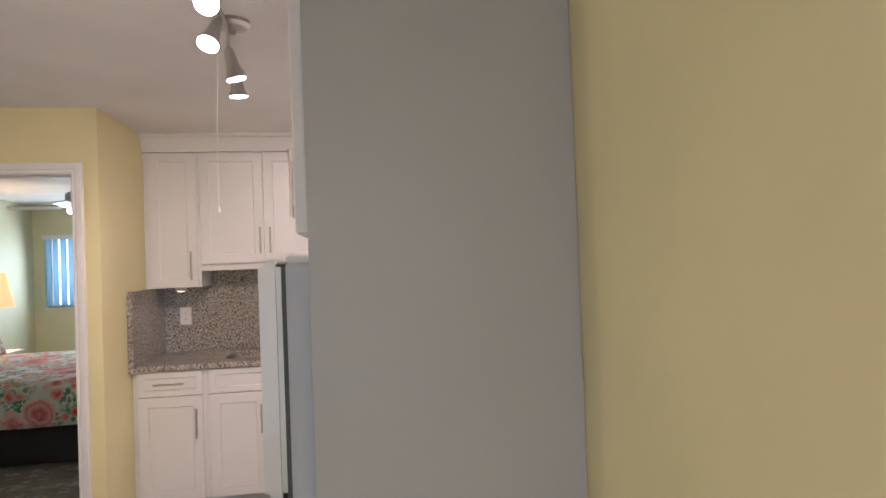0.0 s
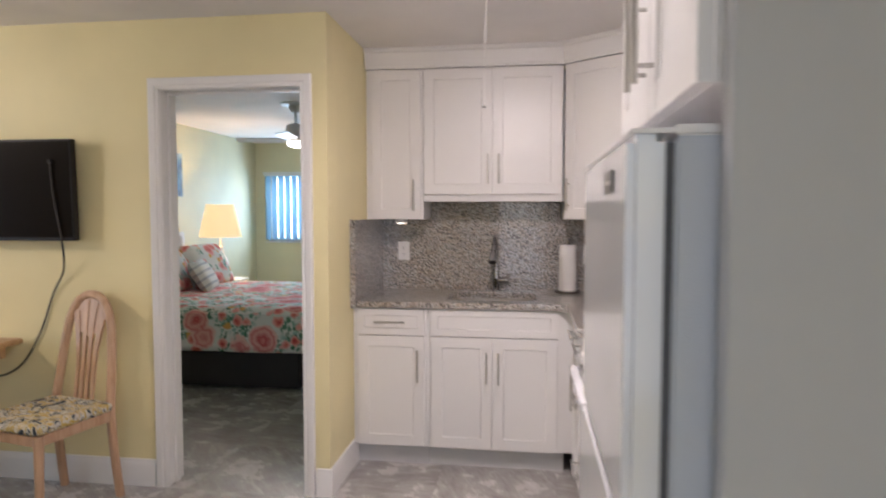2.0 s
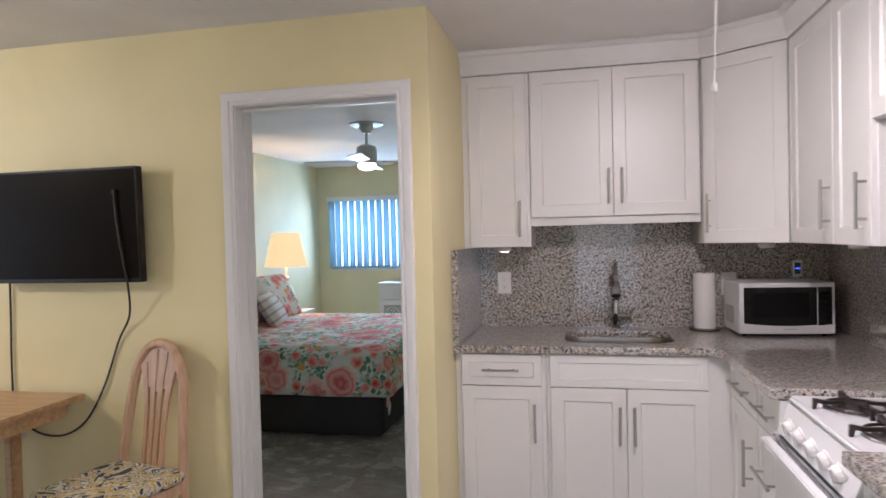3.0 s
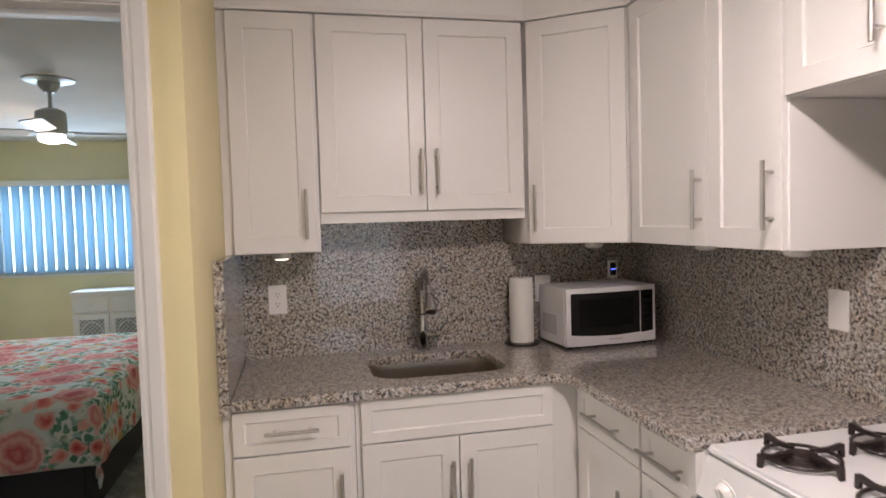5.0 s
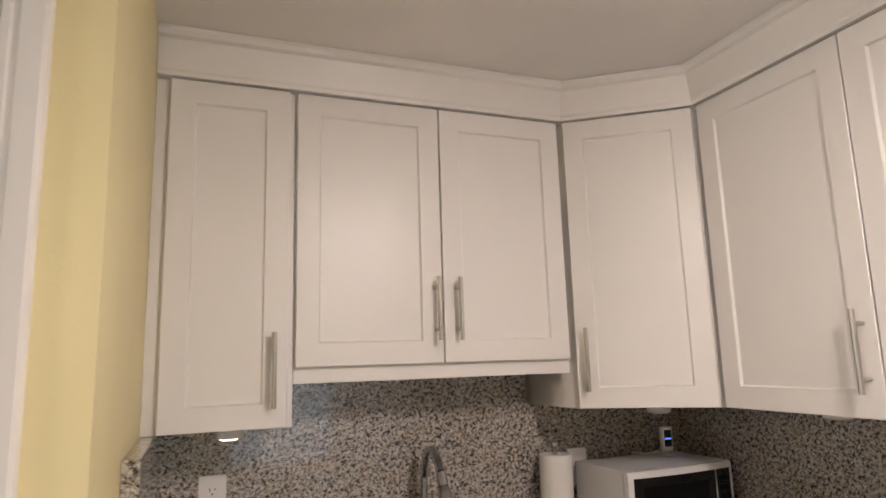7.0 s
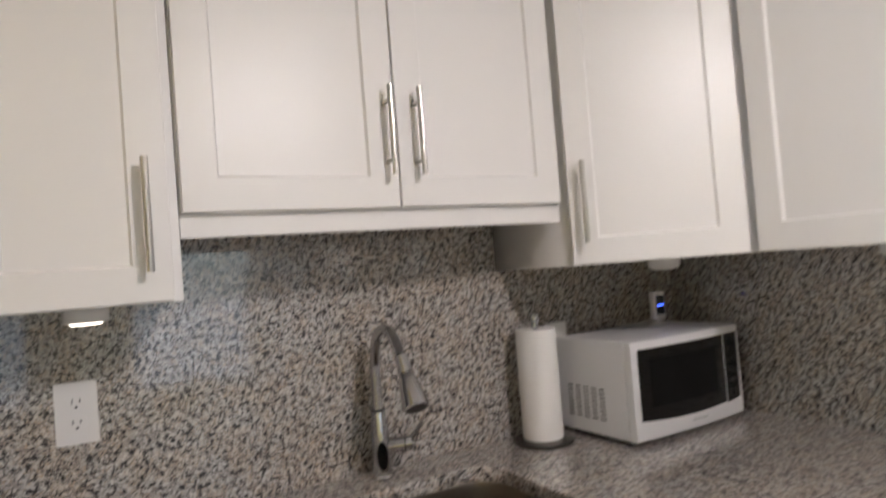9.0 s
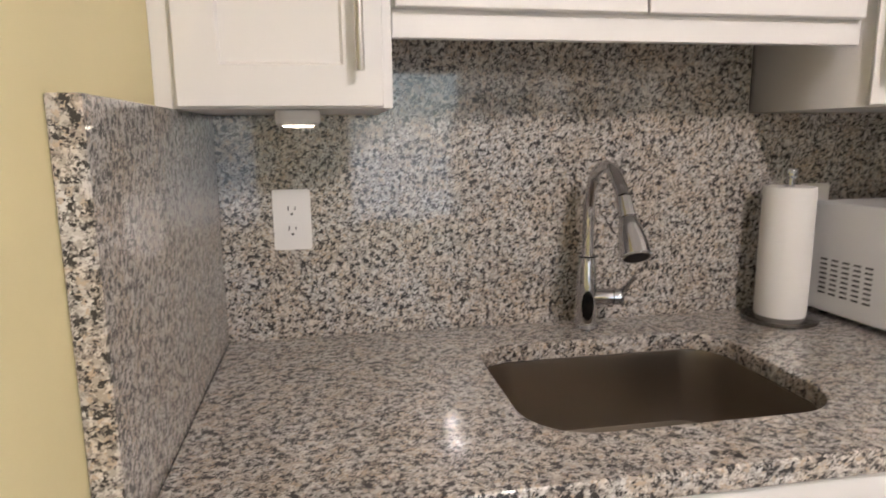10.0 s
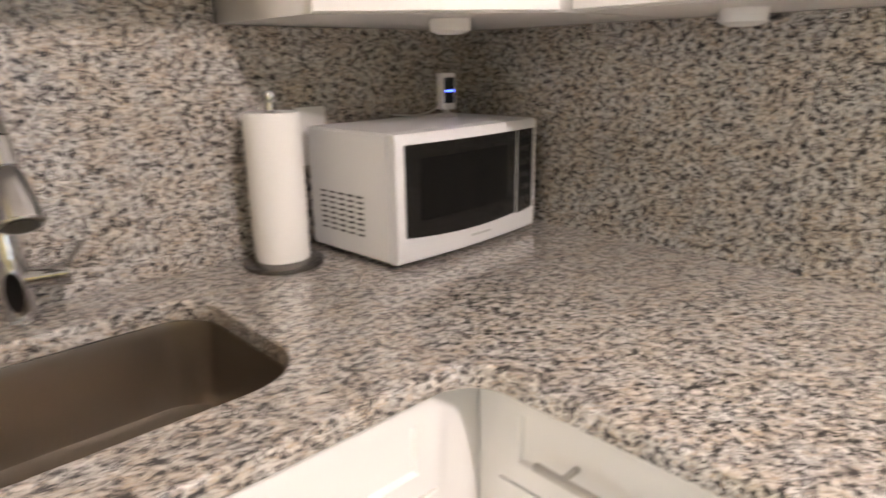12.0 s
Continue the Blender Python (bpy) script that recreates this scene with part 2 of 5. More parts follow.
def floral(roses=2.9, leafy=0.43):
    """Quilt print: cream ground, large coral roses with darker petals, yellow blooms and green leaves."""
    m = material("floral_quilt_cotton", (0.8, 0.75, 0.7), 0.85)
    v = place_coords(m)
    warp = add(m, "TexNoise", Scale=14.0, Detail=3.0)
    wire(m, v, warp.inputs["Vector"])
    wv = m.node_tree.nodes.new("ShaderNodeVectorMath")
    wv.operation = "MULTIPLY_ADD"
    wv.inputs[1].default_value = (0.07, 0.07, 0.07)
    wire(m, warp.outputs["Color"], wv.inputs[0])
    wire(m, v, wv.inputs[2])

    def spots(scale, size, offset):
        mp = add(m, "Mapping")
        mp.inputs["Location"].default_value = offset
        wire(m, wv.outputs[0], mp.inputs["Vector"])
        t = add(m, "TexVoronoi", Scale=scale, Randomness=0.75)
        wire(m, mp.outputs[0], t.inputs["Vector"])
        return t, ramp(m, t.outputs["Distance"], ((size, (1, 1, 1)), (size + 0.03, (0, 0, 0))))

    leaf_noise = add(m, "TexVoronoi", Scale=30.0, Randomness=1.0)
    wire(m, wv.outputs[0], leaf_noise.inputs["Vector"])
    leaf_shape = ramp(m, leaf_noise.outputs["Distance"], ((0.50, (1, 1, 1)), (0.58, (0, 0, 0))))
    patch = add(m, "TexNoise", Scale=6.0, Detail=2.0)
    wire(m, v, patch.inputs["Vector"])
    leaf_here = ramp(m, patch.outputs[0], ((leafy, (0, 0, 0)), (leafy + 0.06, (1, 1, 1))))
    leaf = blend(m, 1.0, leaf_shape, leaf_here, "MULTIPLY")
    sep = add(m, "SeparateColor")
    wire(m, leaf_noise.outputs["Color"], sep.inputs[0])
    green = ramp(m, sep.outputs[0], ((0.2, (0.10, 0.24, 0.15)), (0.6, (0.22, 0.40, 0.30)), (0.9, (0.42, 0.60, 0.55))))
    c = blend(m, leaf, (0.86, 0.85, 0.82), green)
    yt, ym = spots(7.5, 0.24, (0.3, 0.7, 0.2))
    c = blend(m, ym, c, (0.80, 0.47, 0.16))
    st, sm = spots(8.5, 0.34, (1.3, 0.2, 0.9))
    c = blend(m, sm, c, ramp(m, st.outputs["Distance"], ((0.04, (0.60, 0.06, 0.07)), (0.2, (0.82, 0.25, 0.22)), (0.3, (0.90, 0.5, 0.45)))))
    rt, rm = spots(roses, 0.37, (0.55, 0.1, 0.45))
    rose = ramp(m, rt.outputs["Distance"], ((0.02, (0.42, 0.03, 0.05)), (0.07, (0.84, 0.22, 0.22)), (0.11, (0.56, 0.06, 0.08)), (0.16, (0.90, 0.38, 0.35)),
                                            (0.21, (0.68, 0.11, 0.13)), (0.28, (0.93, 0.52, 0.48)), (0.32, (0.78, 0.24, 0.24)), (0.36, (0.94, 0.62, 0.58))))
    c = blend(m, rm, c, rose)
    wire(m, c, bsdf(m).inputs["Base Color"])
    return m


FLORAL = floral()
PILLOW_FLORAL = floral(5.6, 0.52)


def ikat():
    m = material("patterned_seat_fabric", (0.7, 0.65, 0.5), 0.9)
    v = place_coords(m)
    w = add(m, "TexNoise", Scale=8.0, Detail=3.0, Distortion=2.2)
    wire(m, v, w.inputs["Vector"])
    c = ramp(m, w.outputs[0], ((0.0, (0.05, 0.06, 0.07)), (0.42, (0.60, 0.56, 0.46)), (0.47, (0.52, 0.36, 0.08)), (0.52, (0.70, 0.67, 0.58)),
                               (0.56, (0.06, 0.07, 0.08)), (0.61, (0.70, 0.67, 0.58)), (0.68, (0.25, 0.27, 0.12))), True)
    wire(m, c, bsdf(m).inputs["Base Color"])
    return m


IKAT = ikat()


def striped():
    m = material("striped_cushion_linen", (0.75, 0.73, 0.70), 0.9)
    v = place_coords(m)
    w = add(m, "TexWave", Scale=4.6, Distortion=0.6)
    w.bands_direction = "X"
    wire(m, v, w.inputs["Vector"])
    c = ramp(m, w.outputs[0], ((0.0, (0.78, 0.76, 0.72)), (0.80, (0.78, 0.76, 0.72)), (0.86, (0.28, 0.30, 0.36)), (0.95, (0.5, 0.5, 0.52))))
    wire(m, c, bsdf(m).inputs["Base Color"])
    return m


STRIPED = striped()


def picture_print():
    m = material("blue_harbour_print", (0.2, 0.3, 0.4), 0.5)
    v = place_coords(m, (1, 1, 1))
    n = add(m, "TexNoise", Scale=7.0, Detail=5.0)
    wire(m, v, n.inputs["Vector"])
    wire(m, ramp(m, n.outputs[0], ((0.35, (0.03, 0.06, 0.11)), (0.5, (0.10, 0.20, 0.32)), (0.62, (0.40, 0.52, 0.62)))), bsdf(m).inputs["Base Color"])
    return m


PRINT = picture_print()

# ---- helpers of the scene ----


def box(bm, x0, x1, y0, y1, z0, z1):
    return bmesh.ops.create_cube(bm, size=1, matrix=Matrix.Translation(((x0 + x1) / 2, (y0 + y1) / 2, (z0 + z1) / 2)) @ Matrix.Diagonal((x1 - x0, y1 - y0, z1 - z0, 1)))["verts"]


def boxed(*sizes):
    bm = bmesh.new()
    for s in sizes:
        box(bm, *s)
    return bm


def rod(bm, a, b, r, r2=None, n=16):
    a, b = Vector(a), Vector(b)
    m = Matrix.Translation((a + b) / 2) @ (b - a).to_track_quat("Z", "Y").to_matrix().to_4x4()
    bmesh.ops.create_cone(bm, cap_ends=True, segments=n, radius1=r, radius2=r if r2 is None else r2, depth=(b - a).length, matrix=m)


def lathe(profile, n=32, centre=(0, 0, 0)):
    """A turned solid from (radius, height) pairs, about z."""
    bm = bmesh.new()
    rings = []
    for r, z in profile:
        if r < 1e-5:
            rings.append([bm.verts.new((centre[0], centre[1], centre[2] + z))])
        else:
            rings.append([bm.verts.new((centre[0] + r * math.cos(2 * math.pi * i / n), centre[1] + r * math.sin(2 * math.pi * i / n), centre[2] + z)) for i in range(n)])
    for p, q in zip(rings, rings[1:]):
        for i in range(n):
            j = (i + 1) % n
            vs = [p[i % len(p)], p[j % len(p)], q[j % len(q)], q[i % len(q)]]
            vs = list(dict.fromkeys(vs))
            if len(vs) > 2:
                bm.faces.new(vs)
    bmesh.ops.recalc_face_normals(bm, faces=bm.faces)
    return bm


def sweep(points, r, n=10):
    """A round tube along a smooth line of points."""
    bm = bmesh.new()
    pts = [Vector(p) for p in points]
    rings = []
    up = None
    for i, p in enumerate(pts):
        d = (pts[min(i + 1, len(pts) - 1)] - pts[max(i - 1, 0)]).normalized()
        if up is None:
            up = d.orthogonal().normalized()
        up = (up - d * up.dot(d)).normalized()
        side = d.cross(up)
        rr = r[i] if isinstance(r, (list, tuple)) else r
        rings.append([bm.verts.new(p + rr * (math.cos(2 * math.pi * k / n) * up + math.sin(2 * math.pi * k / n) * side)) for k in range(n)])
    for a, b in zip(rings, rings[1:]):
        for k in range(n):
            bm.faces.new((a[k], a[(k + 1) % n], b[(k + 1) % n], b[k]))
    bm.faces.new(rings[0])
    bm.faces.new(rings[-1])
    bmesh.ops.recalc_face_normals(bm, faces=bm.faces)
    return bm


def spline(points, steps=8):
    """Catmull-Rom points through the given ones."""
    pts = [Vector(p) for p in points]
    out = []
    for i in range(len(pts) - 1):
        p0, p1, p2, p3 = pts[max(i - 1, 0)], pts[i], pts[i + 1], pts[min(i + 2, len(pts) - 1)]
        for k in range(steps):
            t = k / steps
            out.append(0.5 * ((2 * p1) + (p2 - p0) * t + (2 * p0 - 5 * p1 + 4 * p2 - p3) * t * t + (3 * p1 - p0 - 3 * p2 + p3) * t ** 3))
    out.append(pts[-1])
    return out


def slab(outlines, z0, z1, bevel=0.0):
    """A flat slab between two heights with the given outlines; the later ones are holes."""
    cu = bpy.data.curves.new("slab", "CURVE")
    cu.dimensions, cu.fill_mode = "2D", "BOTH"
    cu.extrude, cu.bevel_depth, cu.bevel_resolution, cu.offset = (z1 - z0) / 2 - bevel, bevel, 2, -bevel
    for pts in outlines:
        s = cu.splines.new("POLY")
        s.points.add(len(pts) - 1)
        s.use_cyclic_u = True
        for q, (x, y) in zip(s.points, pts):
            q.co = (x, y, 0, 1)
    ob = bpy.data.objects.new("slab", cu)
    me = bpy.data.meshes.new_from_object(ob)
    bm = bmesh.new()
    bm.from_mesh(me)
    bmesh.ops.translate(bm, verts=bm.verts, vec=(0, 0, (z0 + z1) / 2))
    bpy.data.objects.remove(ob)
    bpy.data.curves.remove(cu)
    bpy.data.meshes.remove(me)
    return bm


def round_rect(x0, x1, y0, y1, r, n=6):
    pts = []
    for cx, cy, a in ((x1 - r, y1 - r, 0), (x0 + r, y1 - r, 90), (x0 + r, y0 + r, 180), (x1 - r, y0 + r, 270)):
        for k in range(n + 1):
            t = radians(a + 90 * k / n)
            pts.append((cx + r * math.cos(t), cy + r * math.sin(t)))
    return pts


def part(name, bm, mat, parent=None, label="", bevel=0.0, smooth=True, m=None):
    """Links a bmesh as one mesh object under a thing or a part."""
    if bevel:
        edges = [e for e in bm.edges if len(e.link_faces) == 2 and e.calc_face_angle(0) > 0.5]
        bmesh.ops.bevel(bm, geom=edges, offset=bevel, segments=2, affect="EDGES", clamp_overlap=True)
    me = bpy.data.meshes.new(name)
    bm.to_mesh(me)
    bm.free()
    me.materials.append(mat)
    if smooth:
        me.polygons.foreach_set("use_smooth", [True] * len(me.polygons))
        me.set_sharp_from_angle(angle=radians(35))
    ob = new(name, me)
    if m is not None:
        ob.matrix_basis = m
    ob.parent = parent
    if label:
        ob["label"] = label
    return ob


def thing(name, label, category, m=None, group=""):
    ob = new(name)
    ob.empty_display_size = 0.05
    ob.matrix_basis = m or Matrix.Identity(4)
    return tagged(ob, label, category, group)


def setting(name, bm, mat, bevel=0.0):
    return tagged(part(name, bm, mat, bevel=bevel), kind="structure")


# ---- the large structure ----
W, H, HB = 1.805, 2.33, 2.42
LX, RY, FY, BX = -5.0, -6.0, 4.95, -3.05
DOOR_X0, DOOR_X1, DOOR_Z, WALL_Y = -0.865, -0.115, 2.004, -1.035
WIN = (-2.88, -1.30, 0.985, 1.975)

setting("wall_doorway", boxed((LX, DOOR_X0, WALL_Y, WALL_Y + 0.12, 0, H), (DOOR_X0, DOOR_X1, WALL_Y, WALL_Y + 0.12, DOOR_Z, H), (DOOR_X1, 0, WALL_Y, WALL_Y + 0.12, 0, H)), YELLOW)
setting("wall_kitchen_side", boxed((-0.12, 0, WALL_Y + 0.12, 0, 0, H)), YELLOW)
setting("wall_bedroom_lining", boxed((-0.132, -0.121, WALL_Y + 0.131, FY, 0, HB), (BX, DOOR_X0, WALL_Y + 0.121, WALL_Y + 0.131, 0, HB), (DOOR_X0, DOOR_X1, WALL_Y + 0.121, WALL_Y + 0.131, DOOR_Z, HB)), BED_YELLOW)
setting("wall_kitchen_back", boxed((-0.12, W + 0.12, 0, 0.12, 0, H)), YELLOW)
setting("wall_right", boxed((W, W + 0.12, RY, 0, 0, H)), YELLOW)
setting("wall_left", boxed((LX - 0.12, LX, RY, -4.2, 0, H), (LX - 0.12, LX, -1.8, WALL_Y + 0.12, 0, H), (LX - 0.12, LX, -4.2, -1.8, 0, 0.65), (LX - 0.12, LX, -4.2, -1.8, 2.05, H)), YELLOW)
setting("wall_rear", boxed((LX, 0.45, RY - 0.12, RY, 0, H), (1.75, W + 0.12, RY - 0.12, RY, 0, H), (0.45, 1.75, RY - 0.12, RY, 2.2, H), (0.45, 1.75, RY - 0.12, RY, 0, 0.3)), YELLOW)
setting("wall_bedroom_window", boxed((BX - 0.12, WIN[0], FY, FY + 0.15, 0, HB), (WIN[1], 0, FY, FY + 0.15, 0, HB), (WIN[0], WIN[1], FY, FY + 0.15, 0, WIN[2]), (WIN[0], WIN[1], FY, FY + 0.15, WIN[3], HB)), BED_YELLOW)
setting("wall_headboard", boxed((BX - 0.12, BX, WALL_Y + 0.131, FY, 0, HB)), BED_YELLOW)
setting("wall_bedroom_outer", boxed((-0.12, 0.0, 0.121, FY, 0, HB)), BED_YELLOW)
setting("ceiling", boxed((LX - 0.12, W + 0.12, RY - 0.12, WALL_Y, H, H + 0.1), (0, W + 0.12, WALL_Y, 0.12, H, H + 0.1), (LX - 0.12, 0, WALL_Y, WALL_Y + 0.12, H, H + 0.1)), CEILING)
setting("ceiling_bedroom", boxed((BX - 0.12, 0, WALL_Y + 0.121, FY + 0.15, HB, HB + 0.1)), CEILING)
floor = setting("floor", boxed((LX - 0.12, W + 0.12, RY - 0.12, FY + 0.15, -0.1, -0.006)), GROUT)
setting("ground", boxed((-60, 60, -60, 60, -0.4, -0.3)), GROUT)


def baseboard(name, x0, y0, x1, y1, side):
    """A skirting board along a wall from one point to the other; side: the way that it sticks out."""
    bm = bmesh.new()
    nx, ny = side
    prof = ((0, 0), (0.015, 0), (0.015, 0.105), (0.010, 0.118), (0.006, 0.135), (0, 0.138))
    ends = [[bm.verts.new((x + nx * d, y + ny * d, z)) for d, z in prof] for x, y in ((x0, y0), (x1, y1))]
    n = len(prof)
    for k in range(n):
        bm.faces.new((ends[0][k], ends[0][(k + 1) % n], ends[1][(k + 1) % n], ends[1][k]))
    bm.faces.new(ends[0]), bm.faces.new(ends[1])
    bmesh.ops.recalc_face_normals(bm, faces=bm.faces)
    setting(name, bm, TRIM)


baseboard("baseboard", LX, WALL_Y, -0.912, WALL_Y, (0, -1))
baseboard("baseboard", -0.068, WALL_Y, 0.015, WALL_Y, (0, -1))
baseboard("baseboard", 0, WALL_Y, 0, -0.56, (1, 0))
baseboard("baseboard", W, RY, W, -3.142, (-1, 0))
baseboard("baseboard", BX, -0.9, BX, FY, (1, 0))
baseboard("baseboard", BX, FY, -0.13, FY, (0, -1))


def doorway():
    """Lining, stops and moulded casing of the bedroom doorway."""
    d = thing("door_frame", "white painted door frame with moulded casing round the open bedroom doorway", "door frame")
    x0, x1, z1 = DOOR_X0 + 0.018, DOOR_X1 - 0.018, DOOR_Z - 0.018
    y0, y1 = WALL_Y - 0.002, WALL_Y + 0.133
    part("lining", boxed((DOOR_X0, x0, y0, y1, 0, z1), (x1, DOOR_X1, y0, y1, 0, z1), (DOOR_X0, DOOR_X1, y0, y1, z1, DOOR_Z)), TRIM, d, bevel=0.0015)
    ys = WALL_Y + 0.055
    part("stop", boxed((x0, x0 + 0.012, ys, ys + 0.035, 0, z1 - 0.012), (x1 - 0.012, x1, ys, ys + 0.035, 0, z1 - 0.012), (x0, x1, ys, ys + 0.035, z1 - 0.012, z1)), TRIM, d, bevel=0.002)
    prof = ((0.004, 0.0), (0.004, 0.011), (0.013, 0.013), (0.016, 0.009), (0.021, 0.009), (0.026, 0.015), (0.043, 0.019), (0.053, 0.020), (0.058, 0.016), (0.060, 0.0))
    for face, out in ((WALL_Y, -1), (WALL_Y + 0.132, 1)):
        bm = bmesh.new()
        rings = []
        for cx, cz, sx, sz in ((x0, 0, -1, 0), (x0, z1, -1, 1), (x1, z1, 1, 1), (x1, 0, 1, 0)):
            rings.append([bm.verts.new((cx + sx * a, face + out * (b + 0.0005), cz + sz * a)) for a, b in prof])
        n = len(prof)
        for a, b in zip(rings, rings[1:]):
            for k in range(n):
                bm.faces.new((a[k], a[(k + 1) % n], b[(k + 1) % n], b[k]))
        bm.faces.new(rings[0]), bm.faces.new(rings[-1])
        bmesh.ops.recalc_face_normals(bm, faces=bm.faces)
        part("casing", bm, TRIM, d)
    for z in (0.35, 1.74):
        bm = boxed((x1 - 0.003, x1 - 0.0002, WALL_Y + 0.094, WALL_Y + 0.125, z - 0.045, z + 0.045))
        rod(bm, (x1 - 0.006, WALL_Y + 0.128, z - 0.045), (x1 - 0.006, WALL_Y + 0.128, z + 0.045), 0.006, n=10)
        part("hinge", bm, BRASS, d, "dark aged metal hinge leaf")


doorway()


def window(name, x0, x1, z0, z1, y, out, frame_mat):
    w = new(name)
    w.matrix_basis = pose((x0 + x1) / 2, y, z0)
    tagged(w, kind="structure")
    hw, h = (x1 - x0) / 2, z1 - z0
    part("window_frame", boxed((-hw, -hw + 0.04, 0, 0.06 * out, 0, h), (hw - 0.04, hw, 0, 0.06 * out, 0, h), (-hw + 0.04, hw - 0.04, 0, 0.06 * out, 0, 0.04), (-hw + 0.04, hw - 0.04, 0, 0.06 * out, h - 0.04, h), (-0.02, 0.02, 0.003 * out, 0.057 * out, 0.04, h - 0.04)), frame_mat, w, bevel=0.002)
    for a, b in ((-hw + 0.04, -0.02), (0.02, hw - 0.04)):
        p = part("pane", boxed((a, b, 0.028 * out, 0.032 * out, 0.04, h - 0.04)), WINDOW_GLASS, w)
        p.visible_shadow = False
    return w


window("window_1", WIN[0], WIN[1], WIN[2], WIN[3], FY + 0.07, 1, TRIM)
window("window_2", 0.45, 1.75, 0.3, 2.2, RY - 0.03, -1, TRIM)
w3 = window("window_3", -1.2, 1.2, 0.65, 2.05, 0, 1, TRIM)
w3.matrix_basis = pose(LX - 0.03, -3.0, 0.65, 0, 0, 90)
tagged(part("backdrop", boxed((-8, 4, FY + 3.0, FY + 3.05, -0.3, 5)), SKYLIT), kind="structure")
setting("window_sill", boxed((WIN[0] - 0.02, WIN[1] + 0.02, FY - 0.03, FY + 0.07, WIN[2] - 0.02, WIN[2])), TRIM, 0.003)

# ---- kitchen cabinets ----
T = 0.02


def shaker(bm, x0, x1, z0, z1, y=0.0, rail=0.058):
    """A framed door front in the plane y, facing -y, with a sunk panel."""
    rail = min(rail, (z1 - z0) * 0.28)
    outer = [(x0, z0), (x1, z0), (x1, z1), (x0, z1)]
    a, s = rail, 0.004
    inner = [(x0 + a, z0 + a), (x1 - a, z0 + a), (x1 - a, z1 - a), (x0 + a, z1 - a)]
    sunk = [(x0 + a + s, z0 + a + s), (x1 - a - s, z0 + a + s), (x1 - a - s, z1 - a - s), (x0 + a + s, z1 - a - s)]
    e = 0.0015
    rim = [(x0 + e, z0 + e), (x1 - e, z0 + e), (x1 - e, z1 - e), (x0 + e, z1 - e)]
    loops = [[bm.verts.new((x, y + T, z)) for x, z in outer], [bm.verts.new((x, y + e, z)) for x, z in outer], [bm.verts.new((x, y, z)) for x, z in rim],
             [bm.verts.new((x, y, z)) for x, z in inner], [bm.verts.new((x, y + 0.007, z)) for x, z in sunk]]
    for p, q in zip(loops, loops[1:]):
        for k in range(4):
            bm.faces.new((p[k], p[(k + 1) % 4], q[(k + 1) % 4], q[k]))
    bm.faces.new(loops[-1])
    bm.faces.new(loops[0][::-1])
    bmesh.ops.recalc_face_normals(bm, faces=bm.faces)


def front(parent, name, x0, x1, z0, z1, y, handle=None, rail=0.058):
    """A door or drawer front; handle: ('v' or 'h', x, z from its lower or inner end, length)."""
    bm = bmesh.new()
    shaker(bm, x0, x1, z0, z1, y, rail)
    d = part(name, bm, CABINET, parent, smooth=False)
    if handle:
        way, x, z, length = handle
        bm = bmesh.new()
        v = Vector((0, 0, 1)) if way == "v" else Vector((1, 0, 0))
        p = Vector((x, y - 0.032, z))
        rod(bm, p, p + v * length, 0.006)
        for f in (0.17, 0.83):
            q = p + v * length * f
            rod(bm, q, (q.x, y + 0.0005, q.z), 0.0045, n=12)
        part("handle", bm, STEEL, d, "brushed nickel bar handle")
    return d


def cabinet(label, m, w, depth, z0, z1, group, toe=False):
    c = thing("base_cabinet" if toe else "wall_cabinet", label, "cabinet", m, group)
    bm = bmesh.new()
    box(bm, 0.0005, w - 0.0005, T, depth, z0, z1)
    part("body", bm, CABINET, c, bevel=0.001)
    if toe:
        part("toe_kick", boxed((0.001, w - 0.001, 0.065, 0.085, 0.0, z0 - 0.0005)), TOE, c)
    return c


UP, UT = 1.35, 2.215
north = lambda x, y=-0.325: pose(x, y, 0)
east = lambda x, y: pose(x, y, 0, 0, 0, -90)
UPG, LOG = "wall cabinets round the kitchen", "base cabinets round the kitchen"

c = cabinet("narrow white one-door shaker wall cabinet beside the yellow wall", north(0), 0.3395, 0.322, UP, UT, UPG)
front(c, "door", 0.034, 0.324, UP + 0.002, UT - 0.003, 0, ("v", 0.289, 1.40, 0.18))
c = cabinet("short white two-door shaker wall cabinet above the sink", north(0.34, -0.322), 0.800, 0.319, 1.453, UT, UPG)
for o in list(c.children):
    bpy.data.objects.remove(o)
part("body", boxed((0.0005, 0.7995, T, 0.319, 1.495, UT)), CABINET, c, bevel=0.001)
part("lower_rail", boxed((0.0005, 0.7995, T, T + 0.019, 1.453, 1.4945)), CABINET, c, bevel=0.001)
front(c, "door", 0.004, 0.398, 1.494, UT - 0.003, 0, ("v", 0.378, 1.553, 0.17))
front(c, "door", 0.402, 0.790, 1.494, UT - 0.003, 0, ("v", 0.440, 1.553, 0.17))

# corner wall cabinet, with its door across the corner
CA, CB = Vector((1.142, -0.325)), Vector((1.455, -0.555))
ang = math.degrees(math.atan2(CB.y - CA.y, CB.x - CA.x))
c = thing("corner_wall_cabinet", "white shaker corner wall cabinet with a diagonal door above the microwave", "cabinet", pose(CA.x, CA.y, 0, 0, 0, ang), UPG)
inv = pose(CA.x, CA.y, 0, 0, 0, ang).inverted()
nrm = Vector((-(CB - CA).y, (CB - CA).x)).normalized()
pts = [CA + nrm * T, CB + nrm * T, Vector((W - 0.002, CB.y)), Vector((W - 0.002, -0.002)), Vector((CA.x + 0.001, -0.002))]
bm = slab([[tuple((inv @ Vector((p.x, p.y, 0))).xy) for p in pts]], UP, UT)
